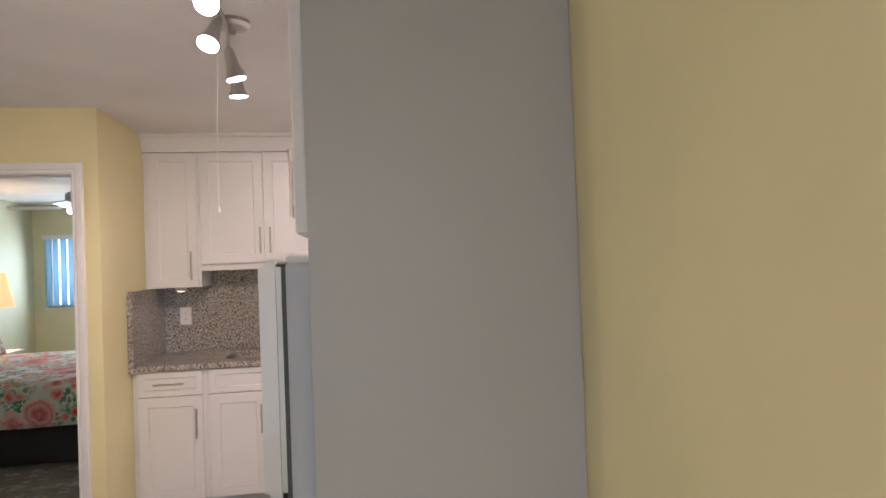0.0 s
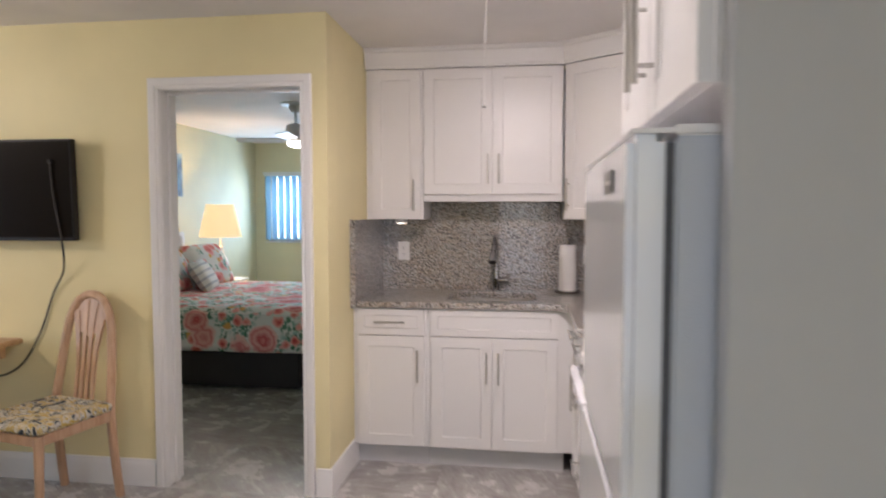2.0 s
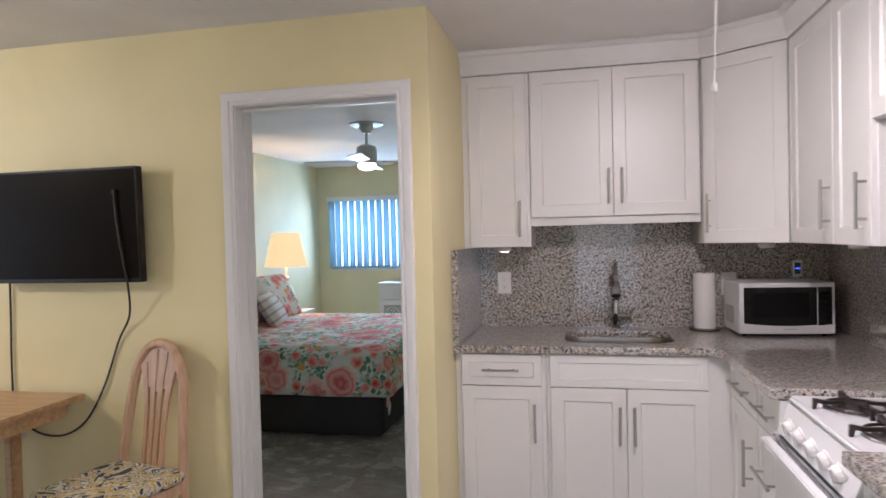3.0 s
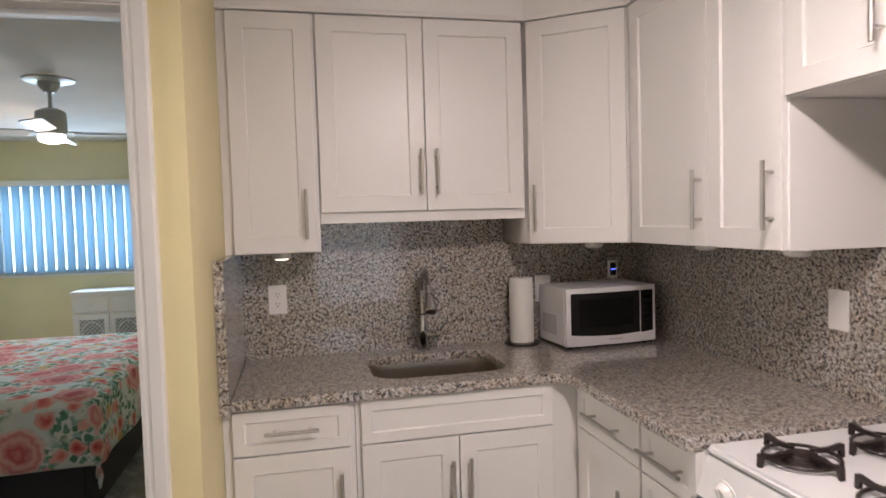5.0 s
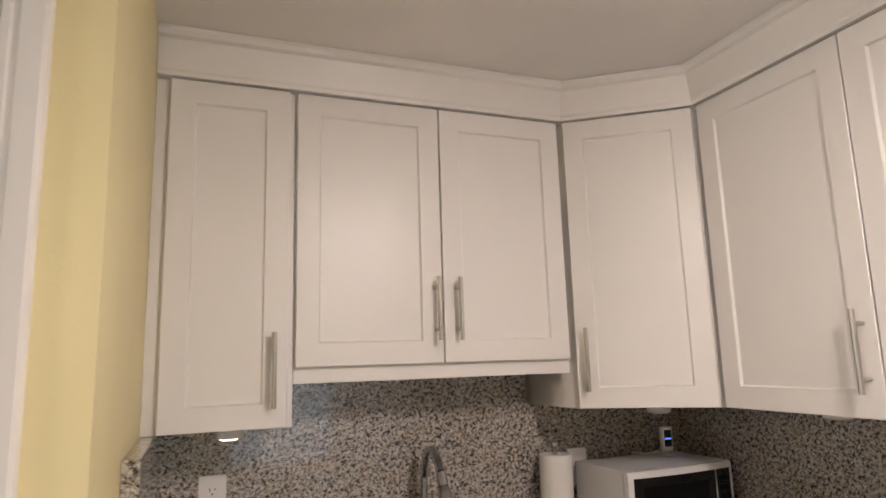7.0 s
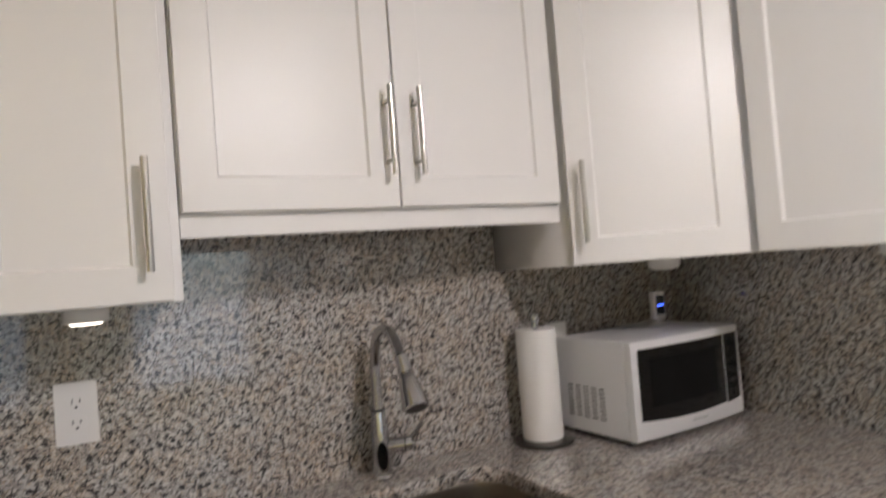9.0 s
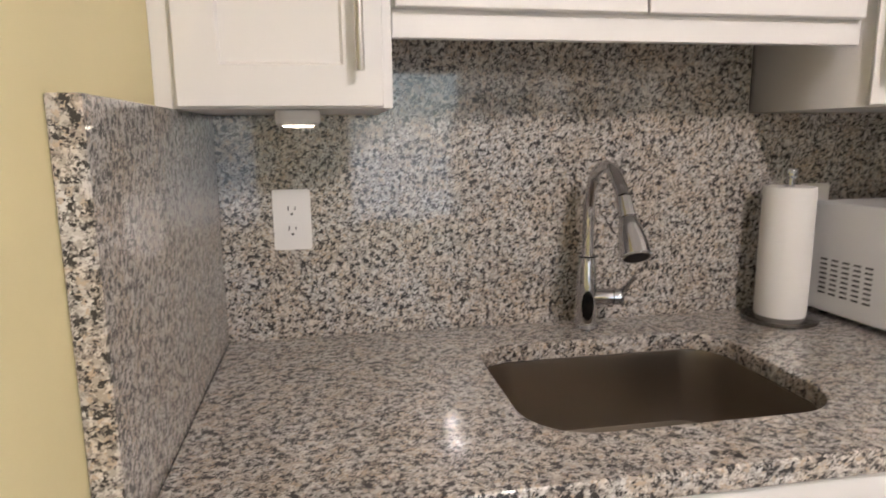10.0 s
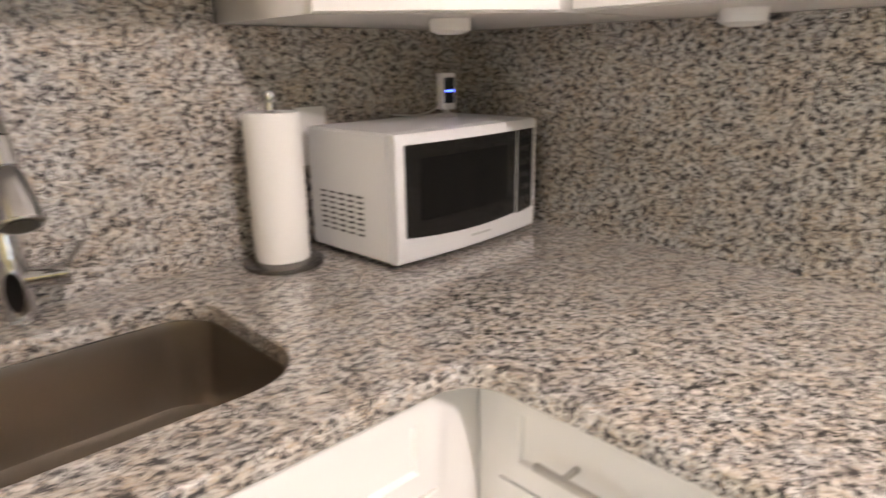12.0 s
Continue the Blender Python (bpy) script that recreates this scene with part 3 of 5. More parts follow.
part("body", bm, CABINET, c, smooth=False)
L = (CB - CA).length
front(c, "door", 0.006, L - 0.008, UP + 0.002, UT - 0.003, 0, ("v", 0.038, 1.40, 0.18))

RX = 1.458
c = cabinet("tall white two-door shaker wall cabinet above the granite counter", east(RX, -0.558), 0.753, W - RX - 0.002, UP, UT, UPG)
front(c, "door", 0.004, 0.446, UP + 0.002, UT - 0.003, 0, ("v", 0.418, 1.405, 0.18))
front(c, "door", 0.450, 0.748, UP + 0.002, UT - 0.003, 0, ("v", 0.718, 1.405, 0.18))
c = cabinet("short white shaker wall cabinet with two doors above the stove", east(RX, -1.312), 0.612, W - RX - 0.002, 1.74, UT, UPG)
front(c, "door", 0.005, 0.315, 1.742, UT - 0.003, 0, ("v", 0.281, 1.80, 0.18))
front(c, "door", 0.319, 0.607, 1.742, UT - 0.003, 0, ("v", 0.358, 1.80, 0.18))
c = cabinet("tall white shaker wall cabinet between the stove and the fridge", east(RX, -1.926), 0.51, W - RX - 0.002, UP, UT, UPG)
front(c, "door", 0.005, 0.253, UP + 0.002, UT - 0.003, 0, ("v", 0.220, 1.405, 0.18))
front(c, "door", 0.257, 0.505, UP + 0.002, UT - 0.003, 0, ("v", 0.290, 1.405, 0.18))
c = cabinet("deep white two-door shaker wall cabinet over the fridge", east(1.165, -2.44), 0.676, W - 1.167, 1.545, UT, UPG)
front(c, "door", 0.005, 0.336, 1.547, UT - 0.003, 0, ("v", 0.300, 1.605, 0.18))
front(c, "door", 0.340, 0.670, 1.547, UT - 0.003, 0, ("v", 0.380, 1.605, 0.18))


def crown():
    """Frieze and small mouldings that close the gap between cabinets and ceiling."""
    path = [(0.002, -0.325), (1.142, -0.325), (1.455, -0.555), (1.455, -2.438), (1.163, -2.438), (1.163, -3.118)]
    prof = ((0.0, 2.217), (-0.006, 2.217), (-0.008, 2.226), (-0.012, 2.232), (-0.030, 2.303), (-0.042, 2.308), (-0.048, 2.318), (-0.048, H - 0.001), (0.05, H - 0.001), (0.05, 2.217))
    bm = bmesh.new()
    rings = []
    P2 = [Vector(p) for p in path]
    for i, p in enumerate(P2):
        n = Vector((0, 0))
        norms = []
        for a, b in ((i - 1, i), (i, i + 1)):
            if 0 <= a and b < len(P2):
                d = (P2[b] - P2[a]).normalized()
                norms.append(Vector((-d.y, d.x)))
        n = sum(norms, Vector((0, 0))).normalized()
        k = 1 / max(0.3, n.dot(norms[0]))
        rings.append([bm.verts.new((p.x + n.x * o * k, p.y + n.y * o * k, z)) for o, z in prof])
    m = len(prof)
    for a, b in zip(rings, rings[1:]):
        for k in range(m):
            bm.faces.new((a[k], a[(k + 1) % m], b[(k + 1) % m], b[k]))
    bm.faces.new(rings[0]), bm.faces.new(rings[-1])
    bmesh.ops.recalc_face_normals(bm, faces=bm.faces)
    ob = part("cabinet_crown", bm, CABINET, smooth=False)
    tagged(ob, "white crown moulding running along the tops of the wall cabinets", "moulding")


crown()
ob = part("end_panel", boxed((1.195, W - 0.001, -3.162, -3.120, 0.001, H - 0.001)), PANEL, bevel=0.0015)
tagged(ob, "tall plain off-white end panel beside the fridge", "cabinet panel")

BZ, BT = 0.115, 0.873
c = cabinet("white shaker base cabinet, drawer and door, beside the yellow wall", north(0.001, -0.63), 0.414, 0.62, BZ, BT, LOG, toe=True)
front(c, "drawer_front", 0.030, 0.395, 0.727, 0.869, 0, ("h", 0.128, 0.800, 0.168), 0.035)
front(c, "door", 0.030, 0.395, BZ + 0.003, 0.722, 0, ("v", 0.363, 0.478, 0.172))
c = cabinet("white shaker sink base cabinet with two closed doors", north(0.416, -0.63), 0.728, 0.62, BZ, BT, LOG, toe=True)
for o in list(c.children):
    if o.name.startswith("body"):
        bpy.data.objects.remove(o)
part("face_frame", boxed((0.0005, 0.7995, T, T + 0.018, BZ, BT)), CABINET, c)
for x0 in (0.0005, 0.71):
    part("side_panel", boxed((x0, x0 + 0.0175, T + 0.018, 0.62, BZ, BT)), CABINET, c)
part("bottom_panel", boxed((0.018, 0.71, T + 0.018, 0.62, BZ, BZ + 0.018)), CABINET, c)
front(c, "false_front", 0.018, 0.688, 0.727, 0.871, 0, None, 0.035)
front(c, "door", 0.018, 0.345, BZ + 0.003, 0.722, 0, ("v", 0.318, 0.482, 0.168))
front(c, "door", 0.349, 0.688, BZ + 0.003, 0.722, 0, ("v", 0.380, 0.482, 0.168))
BXF = 1.183
c = cabinet("white shaker corner base cabinet with one drawer and door", east(BXF, -0.612), 0.463, W - BXF - 0.004, BZ, BT, LOG, toe=True)
front(c, "drawer_front", 0.056, 0.457, 0.727, 0.869, 0, ("h", 0.145, 0.798, 0.230), 0.035)
front(c, "door", 0.056, 0.457, BZ + 0.003, 0.722, 0, ("v", 0.385, 0.462, 0.172))
c = cabinet("white shaker base cabinet with three drawers beside the stove", east(BXF, -1.076), 0.265, W - BXF - 0.004, BZ, BT, LOG, toe=True)
for z0, z1, hz in ((0.727, 0.869, 0.798), (0.428, 0.722, 0.573), (BZ + 0.003, 0.423, 0.27)):
    front(c, "drawer_front", 0.005, 0.260, z0, z1, 0, ("h", 0.030, hz, 0.205), 0.035)
c = cabinet("white shaker base cabinet between the stove and the fridge", east(BXF, -1.922), 0.49, W - BXF - 0.004, BZ, BT, LOG, toe=True)
front(c, "drawer_front", 0.02, 0.485, 0.727, 0.869, 0, ("h", 0.15, 0.798, 0.2), 0.035)
front(c, "door", 0.02, 0.485, BZ + 0.003, 0.722, 0, ("v", 0.06, 0.482, 0.168))

# ---- granite ----
CT0, CT = 0.875, 0.91
FRONT = -0.645
SINK = (0.498, 0.992, -0.528, -0.158)


def sink_outline(grow=0.0, n=8):
    x0, x1, y0, y1 = SINK[0] - grow, SINK[1] + grow, SINK[2] - grow, SINK[3] + grow
    pts = []
    for cx, cy, r, a in ((x1 - 0.075, y1 - 0.075, 0.075, 0), (x0 + 0.075, y1 - 0.075, 0.075, 90), (x0 + 0.095, y0 + 0.095, 0.095, 180), (x1 - 0.095, y0 + 0.095, 0.095, 270)):
        for k in range(n + 1):
            t = radians(a + 90 * k / n)
            pts.append((cx + r * math.cos(t), cy + r * math.sin(t)))
    return pts


inner = [(1.152 - 0.06 + 0.06 * math.cos(radians(a)), FRONT - 0.06 + 0.06 * math.sin(radians(a))) for a in range(0, 91, 10)]
outline = [(0.0315, FRONT), (0.0315, -0.0215), (W - 0.022, -0.0215), (W - 0.022, -1.341), (1.152, -1.341)] + inner
ob = part("countertop", slab([outline, sink_outline()], CT0, CT, 0.004), GRANITE)
tagged(ob, "polished grey speckled granite L-shaped countertop around the steel sink", "countertop")
ob = part("countertop", slab([[(1.146, -1.925), (W - 0.022, -1.925), (W - 0.022, -2.415), (1.146, -2.415)]], CT0, CT, 0.004), GRANITE)
tagged(ob, "short piece of speckled granite countertop between stove and fridge", "countertop")
ob = part("backsplash", boxed((0.001, 0.031, -0.676, -0.001, 0.875, UP - 0.001)), GRANITE, bevel=0.0015)
tagged(ob, "full-height speckled granite side splash on the yellow wall", "backsplash")
ob = part("backsplash", boxed((0.0315, W - 0.0225, -0.021, -0.001, CT0, UP - 0.001), (0.341, 1.140, -0.021, -0.001, UP - 0.001, 1.4945)), GRANITE)
tagged(ob, "full-height speckled granite backsplash behind the sink", "backsplash")
ob = part("backsplash", boxed((W - 0.0215, W - 0.0005, -2.43, -0.001, CT0, UP - 0.001), (W - 0.0215, W - 0.0005, -1.924, -1.313, UP - 0.001, 1.739)), GRANITE)
tagged(ob, "full-height speckled granite backsplash behind the counter and stove", "backsplash")

BASIN = material("satin_sink_steel", (0.39, 0.345, 0.295), 0.28, 1.0, Anisotropic=0.3)


def make_sink():
    s = thing("sink", "undermounted brushed steel sink basin with rounded corners, empty", "sink", pose((SINK[0] + SINK[1]) / 2, (SINK[2] + SINK[3]) / 2, CT0))
    cx, cy = (SINK[0] + SINK[1]) / 2, (SINK[2] + SINK[3]) / 2
    bm = bmesh.new()
    rings = []
    for grow, z in ((0.012, -0.001), (0.001, -0.001), (-0.002, -0.02), (-0.008, -0.12), (-0.014, -0.145), (-0.030, -0.158), (-0.055, -0.163)):
        base = sink_outline()
        hx, hy = (SINK[1] - SINK[0]) / 2, (SINK[3] - SINK[2]) / 2
        rings.append([bm.verts.new(((x - cx) * (hx + grow) / hx, (y - cy) * (hy + grow) / hy, z)) for x, y in base])
    n = len(rings[0])
    for a, b in zip(rings, rings[1:]):
        for k in range(n):
            bm.faces.new((a[k], b[k], b[(k + 1) % n], a[(k + 1) % n]))
    mid = bm.verts.new((0, 0, -0.168))
    for k in range(n):
        bm.faces.new((rings[-1][k], mid, rings[-1][(k + 1) % n]))
    basin = part("basin", bm, BASIN, s)
    solid = basin.modifiers.new("thickness", "SOLIDIFY")
    solid.thickness, solid.offset = 0.0015, -1
    part("drain", lathe(((0.0, -0.162), (0.018, -0.162), (0.034, -0.160), (0.042, -0.163), (0.042, -0.168)), 28), CHROME, s, "polished round sink drain")


make_sink()


def make_faucet():
    f = thing("faucet", "chrome pull-down gooseneck kitchen faucet with a side lever", "faucet", pose(0.755, -0.078, CT))
    part("base", lathe(((0.0, 0.0), (0.027, 0.0), (0.027, 0.004), (0.0235, 0.008), (0.0225, 0.05), (0.0205, 0.10), (0.0165, 0.150), (0.0150, 0.154), (0.0, 0.154)), 32), CHROME, f)
    pts = spline([(0, 0, 0.15), (0, 0.0, 0.21), (0, -0.004, 0.262), (-0.001, -0.030, 0.318), (-0.003, -0.078, 0.338), (-0.005, -0.125, 0.325), (-0.007, -0.165, 0.288)], 6)
    part("joint_ring", lathe(((0.0165, 0.1495), (0.0178, 0.1500), (0.0178, 0.1530), (0.0150, 0.1535)), 28), BLACK_PLASTIC, f, "thin dark joint ring")
    # Glossy black oval laid on the front of the base.
    bm = slab([[(0.0125 * math.cos(2 * math.pi * k / 24), 0.031 * math.sin(2 * math.pi * k / 24)) for k in range(24)]], -0.0015, 0.0015, 0.0006)
    part("sensor_window", bm, BLACK_GLASS, f, "glossy black oval on the faucet base", m=pose(-0.0055, -0.0222, 0.052, 0, 0, -14) @ pose(0, 0, 0, 88))
    part("spout", sweep(pts, 0.0120, 20), CHROME, f)
    a, b = Vector((-0.007, -0.165, 0.288)), Vector((-0.011, -0.232, 0.186))
    d = (b - a).normalized()
    steps = [a, a + d * 0.002, a + d * 0.018, a + d * 0.040, a + d * 0.0415]
    part("sprayer_collar", sweep(steps, [0.0122, 0.0140, 0.0146, 0.0150, 0.0130], 24), CHROME, f)
    steps = [a + d * 0.0410, a + d * 0.0430, a + d * 0.060, a + d * 0.090, a + d * 0.113, a + d * 0.1160]
    head = part("sprayer", sweep(steps, [0.0135, 0.0156, 0.0195, 0.0250, 0.0275, 0.0255], 24), CHROME, f, "chrome pull-down spray head")
    part("nozzle", sweep([a + d * 0.1150, a + d * 0.1165], [0.0212, 0.0205], 20), BLACK_PLASTIC, head, "dark rubber spray face")
    bm = bmesh.new()
    rod(bm, (0.012, -0.002, 0.066), (0.052, -0.012, 0.066), 0.0170, n=24)
    part("lever_body", bm, CHROME, f)
    bm = bmesh.new()
    rod(bm, (0.0515, -0.0119, 0.066), (0.0545, -0.01265, 0.066), 0.0158, n=24)
    part("seal_ring", bm, BLACK_PLASTIC, f, "thin dark ring")
    bm = bmesh.new()
    rod(bm, (0.0540, -0.0125, 0.066), (0.068, -0.016, 0.066), 0.0172, n=24)
    rod(bm, (0.068, -0.016, 0.066), (0.073, -0.0172, 0.066), 0.0172, 0.012, 24)
    part("lever_cap", bm, CHROME, f)
    part("lever", sweep(spline([(0.066, -0.017, 0.074), (0.076, -0.026, 0.090), (0.088, -0.040, 0.114)], 4), [0.0065, 0.0062, 0.0060, 0.0056, 0.0053, 0.0050, 0.0048, 0.0046, 0.0044], 12), CHROME, f)


make_faucet()


def make_towels():
    t = thing("paper_towel_holder", "full white paper towel roll upright on a brushed steel stand", "paper towel holder", pose(1.182, -0.114, CT))
    part("base", lathe(((0.0, 0.0), (0.072, 0.0), (0.076, 0.003), (0.076, 0.010), (0.071, 0.013), (0.0, 0.0135)), 40), material("dark_steel", (0.20, 0.19, 0.18), 0.25, 1.0), t, "dark polished steel base plate")
    part("rod", lathe(((0.0, 0.01), (0.0085, 0.01), (0.0095, 0.304), (0.0130, 0.306), (0.0135, 0.310), (0.0135, 0.320), (0.011, 0.324), (0.0, 0.324)), 20), CHROME, t)
    paper = paint("embossed_paper", (0.80, 0.78, 0.75), 0.95, 140, 0.5, 0.01)
    prof = ((0.022, 0.0135), (0.0495, 0.0135), (0.0512, 0.018), (0.0516, 0.12), (0.0510, 0.283), (0.0494, 0.287), (0.022, 0.287), (0.020, 0.28), (0.020, 0.02), (0.022, 0.0135))
    part("paper_roll", lathe(prof, 48), paper, t, "white embossed paper roll")


make_towels()


def make_microwave():
    w, d, h = 0.410, 0.262, 0.238
    m = thing("microwave", "small white countertop microwave with a black glass door", "microwave", pose(1.300, -0.320, CT + 0.012, 0, 0, 3))
    part("body", boxed((0.0, w, 0.02, d, 0, h)), MICRO, m, bevel=0.004)
    bm = bmesh.new()
    rows = []
    steps = 12
    for i in range(steps + 1):
        x = w * i / steps
        bulge = 0.012 * (1 - (2 * i / steps - 1) ** 2)
        rows.append([bm.verts.new((x, 0.0195, 0)), bm.verts.new((x, 0.004 - bulge, 0.002)), bm.verts.new((x, 0.0 - bulge, 0.008)), bm.verts.new((x, -bulge, h - 0.008)), bm.verts.new((x, 0.004 - bulge, h - 0.001)), bm.verts.new((x, 0.0195, h))])
    for a, b in zip(rows, rows[1:]):
        for k in range(6):
            bm.faces.new((a[k], a[(k + 1) % 6], b[(k + 1) % 6], b[k]))
    bm.faces.new(rows[0]), bm.faces.new(rows[-1])
    bmesh.ops.recalc_face_normals(bm, faces=bm.faces)
    door = part("door", bm, MICRO, m)

    def patch(x0, x1, z0, z1, sag=0.0):
        bm = bmesh.new()
        cols = []
        for i in range(15):
            x = x0 + (x1 - x0) * i / 14
            u = 2 * x / w - 1
            y = -0.012 * (1 - u * u) - 0.0012
            low = z0 - sag * (1 - u * u)
            cols.append([bm.verts.new((x, y + 0.001, low)), bm.verts.new((x, y, low)), bm.verts.new((x, y, z1)), bm.verts.new((x, y + 0.001, z1))])
        for a, b in zip(cols, cols[1:]):
            for k in range(3):
                bm.faces.new((a[k], b[k], b[k + 1], a[k + 1]))
        bmesh.ops.recalc_face_normals(bm, faces=bm.faces)
        return bm

    part("window", patch(0.018, 0.332, 0.052, 0.218, 0.012), BLACK_GLASS, door, "black glass door window")
    mesh_look = paint("dark_mesh_screen", (0.008, 0.0078, 0.0075), 0.14, 900, 0.1, 0.2, Specular_IOR_Level=0.15)
    bm = patch(0.055, 0.298, 0.078, 0.192)
    bmesh.ops.translate(bm, verts=bm.verts, vec=(0, -0.0007, 0))
    part("screen", bm, mesh_look, door)
    part("control_panel", patch(0.336, 0.398, 0.048, 0.218, 0.012), BLACK_GLASS, m, "black touch control panel")
    for k in range(5):
        bm = patch(0.350, 0.388, 0.075 + k * 0.027, 0.089 + k * 0.027)
        bmesh.ops.translate(bm, verts=bm.verts, vec=(0, -0.0007, 0))
        part("button", bm, mesh_look, m)
    bm = patch(0.185, 0.245, 0.022, 0.0265)
    part("badge", bm, material("grey_print", (0.45, 0.45, 0.45), 0.5), m)
    bm = bmesh.new()
    for i in range(5):
        for k in range(8):
            box(bm, -0.0012, 0.002, 0.095 + i * 0.028, 0.112 + i * 0.028, 0.040 + k * 0.0105, 0.0435 + k * 0.0105)
    part("vent", bm, DARK_SLOT, m, "rows of dark ventilation slots", smooth=False)
    for x in (0.03, w - 0.03):
        for y in (0.04, d - 0.03):
            part("foot", lathe(((0, -0.012), (0.010, -0.012), (0.012, 0.0), (0, 0.0)), 16, (x, y, 0)), BLACK_PLASTIC, m)


make_microwave()


def make_monitor():
    c = thing("small_camera", "small white indoor camera with a blue light, standing on the microwave", "camera", pose(1.608, -0.125, CT + 0.250, 0, 0, -12))
    part("stand", lathe(((0, 0.0005), (0.024, 0.0005), (0.025, 0.003), (0.023, 0.006), (0.008, 0.008), (0.006, 0.016), (0.0, 0.018)), 28), WHITE_PLASTIC, c)
    bm = slab([round_rect(-0.020, 0.020, -0.014, 0.012, 0.008, 5)], 0.016, 0.094, 0.003)
    part("case", bm, WHITE_PLASTIC, c)
    part("face", boxed((-0.013, 0.013, -0.0155, -0.0135, 0.030, 0.085)), BLACK_GLASS, c, bevel=0.0008)
    part("indicator", boxed((-0.010, 0.010, -0.0168, -0.0155, 0.0545, 0.0585)), BLUE_LED, c)
    pts = spline([(0, 0.012, 0.03), (-0.02, 0.03, 0.012), (-0.05, 0.05, 0.003), (-0.09, 0.09, 0.0035)], 6)
    part("cord", sweep(pts, 0.0016, 8), CORD, c)


make_monitor()


def wall_plate(label, m, kind):
    """A wall plate facing -y about its centre."""
    p = thing("wall_plate", label, "outlet" if kind == "outlet" else "switch", m)
    w, h = 0.072, 0.118
    part("plate", boxed((-w / 2, w / 2, -0.006, 0, -h / 2, h / 2)), WHITE_PLASTIC, p, bevel=0.002)
    if kind == "outlet":
        for z in (0.0195, -0.0195):
            s = part("socket", slab([round_rect(-0.017, 0.017, -0.0145, 0.0145, 0.009, 4)], -0.0015, 0.0015, 0.0004), WHITE_PLASTIC, p, m=pose(0, -0.007, z, 90))
            part("slots", boxed((-0.0075, -0.0055, -0.0089, -0.008, z - 0.001, z + 0.008), (0.0055, 0.0075, -0.0089, -0.008, z, z + 0.007)), DARK_SLOT, p)
            bm = bmesh.new()
            rod(bm, (0, -0.0089, z - 0.008), (0, -0.008, z - 0.008), 0.0026, n=12)
            part("ground_hole", bm, DARK_SLOT, p)
    elif kind == "switch":
        part("rocker", boxed((-0.017, 0.017, -0.009, -0.006, -0.034, 0.034)), WHITE_PLASTIC, p, bevel=0.0015)
    for z in (0.048, -0.048):
        bm = bmesh.new()
        rod(bm, (0, -0.0068, z), (0, -0.006, z), 0.003, n=12)
        part("screw", bm, WHITE_PLASTIC, p)
    return p


wall_plate("white double electrical outlet plate on the granite backsplash", pose(0.166, -0.0215, 1.150), "outlet")
wall_plate("blank white cover plate on the granite beside the kettle", pose(W - 0.022, -1.158, 1.160, 0, 0, -90), "blank")
wall_plate("white plate on the granite behind the microwave", pose(1.318, -0.0215, 1.135), "blank")


def puck(x, y, lit):
    label = "white round battery puck light under the wall cabinet, " + ("switched on" if lit else "switched off")
    p = thing("puck_light", label, "light", pose(x, y, UP), "puck lights under the wall cabinets")
    part("housing", lathe(((0.0, -0.0005), (0.034, -0.0005), (0.035, -0.006), (0.034, -0.020), (0.030, -0.023), (0.026, -0.0235), (0, -0.0235)), 32), WHITE_PLASTIC, p)
    part("lens", lathe(((0, -0.0238), (0.025, -0.0238), (0.022, -0.026), (0, -0.027)), 28), PUCK_LENS if lit else WHITE_PLASTIC, p)


puck(0.195, -0.24, True)
puck(1.415, -0.34, False)
puck(1.636, -0.748, False)
puck(1.610, -1.19, False)

# ---- stove ----


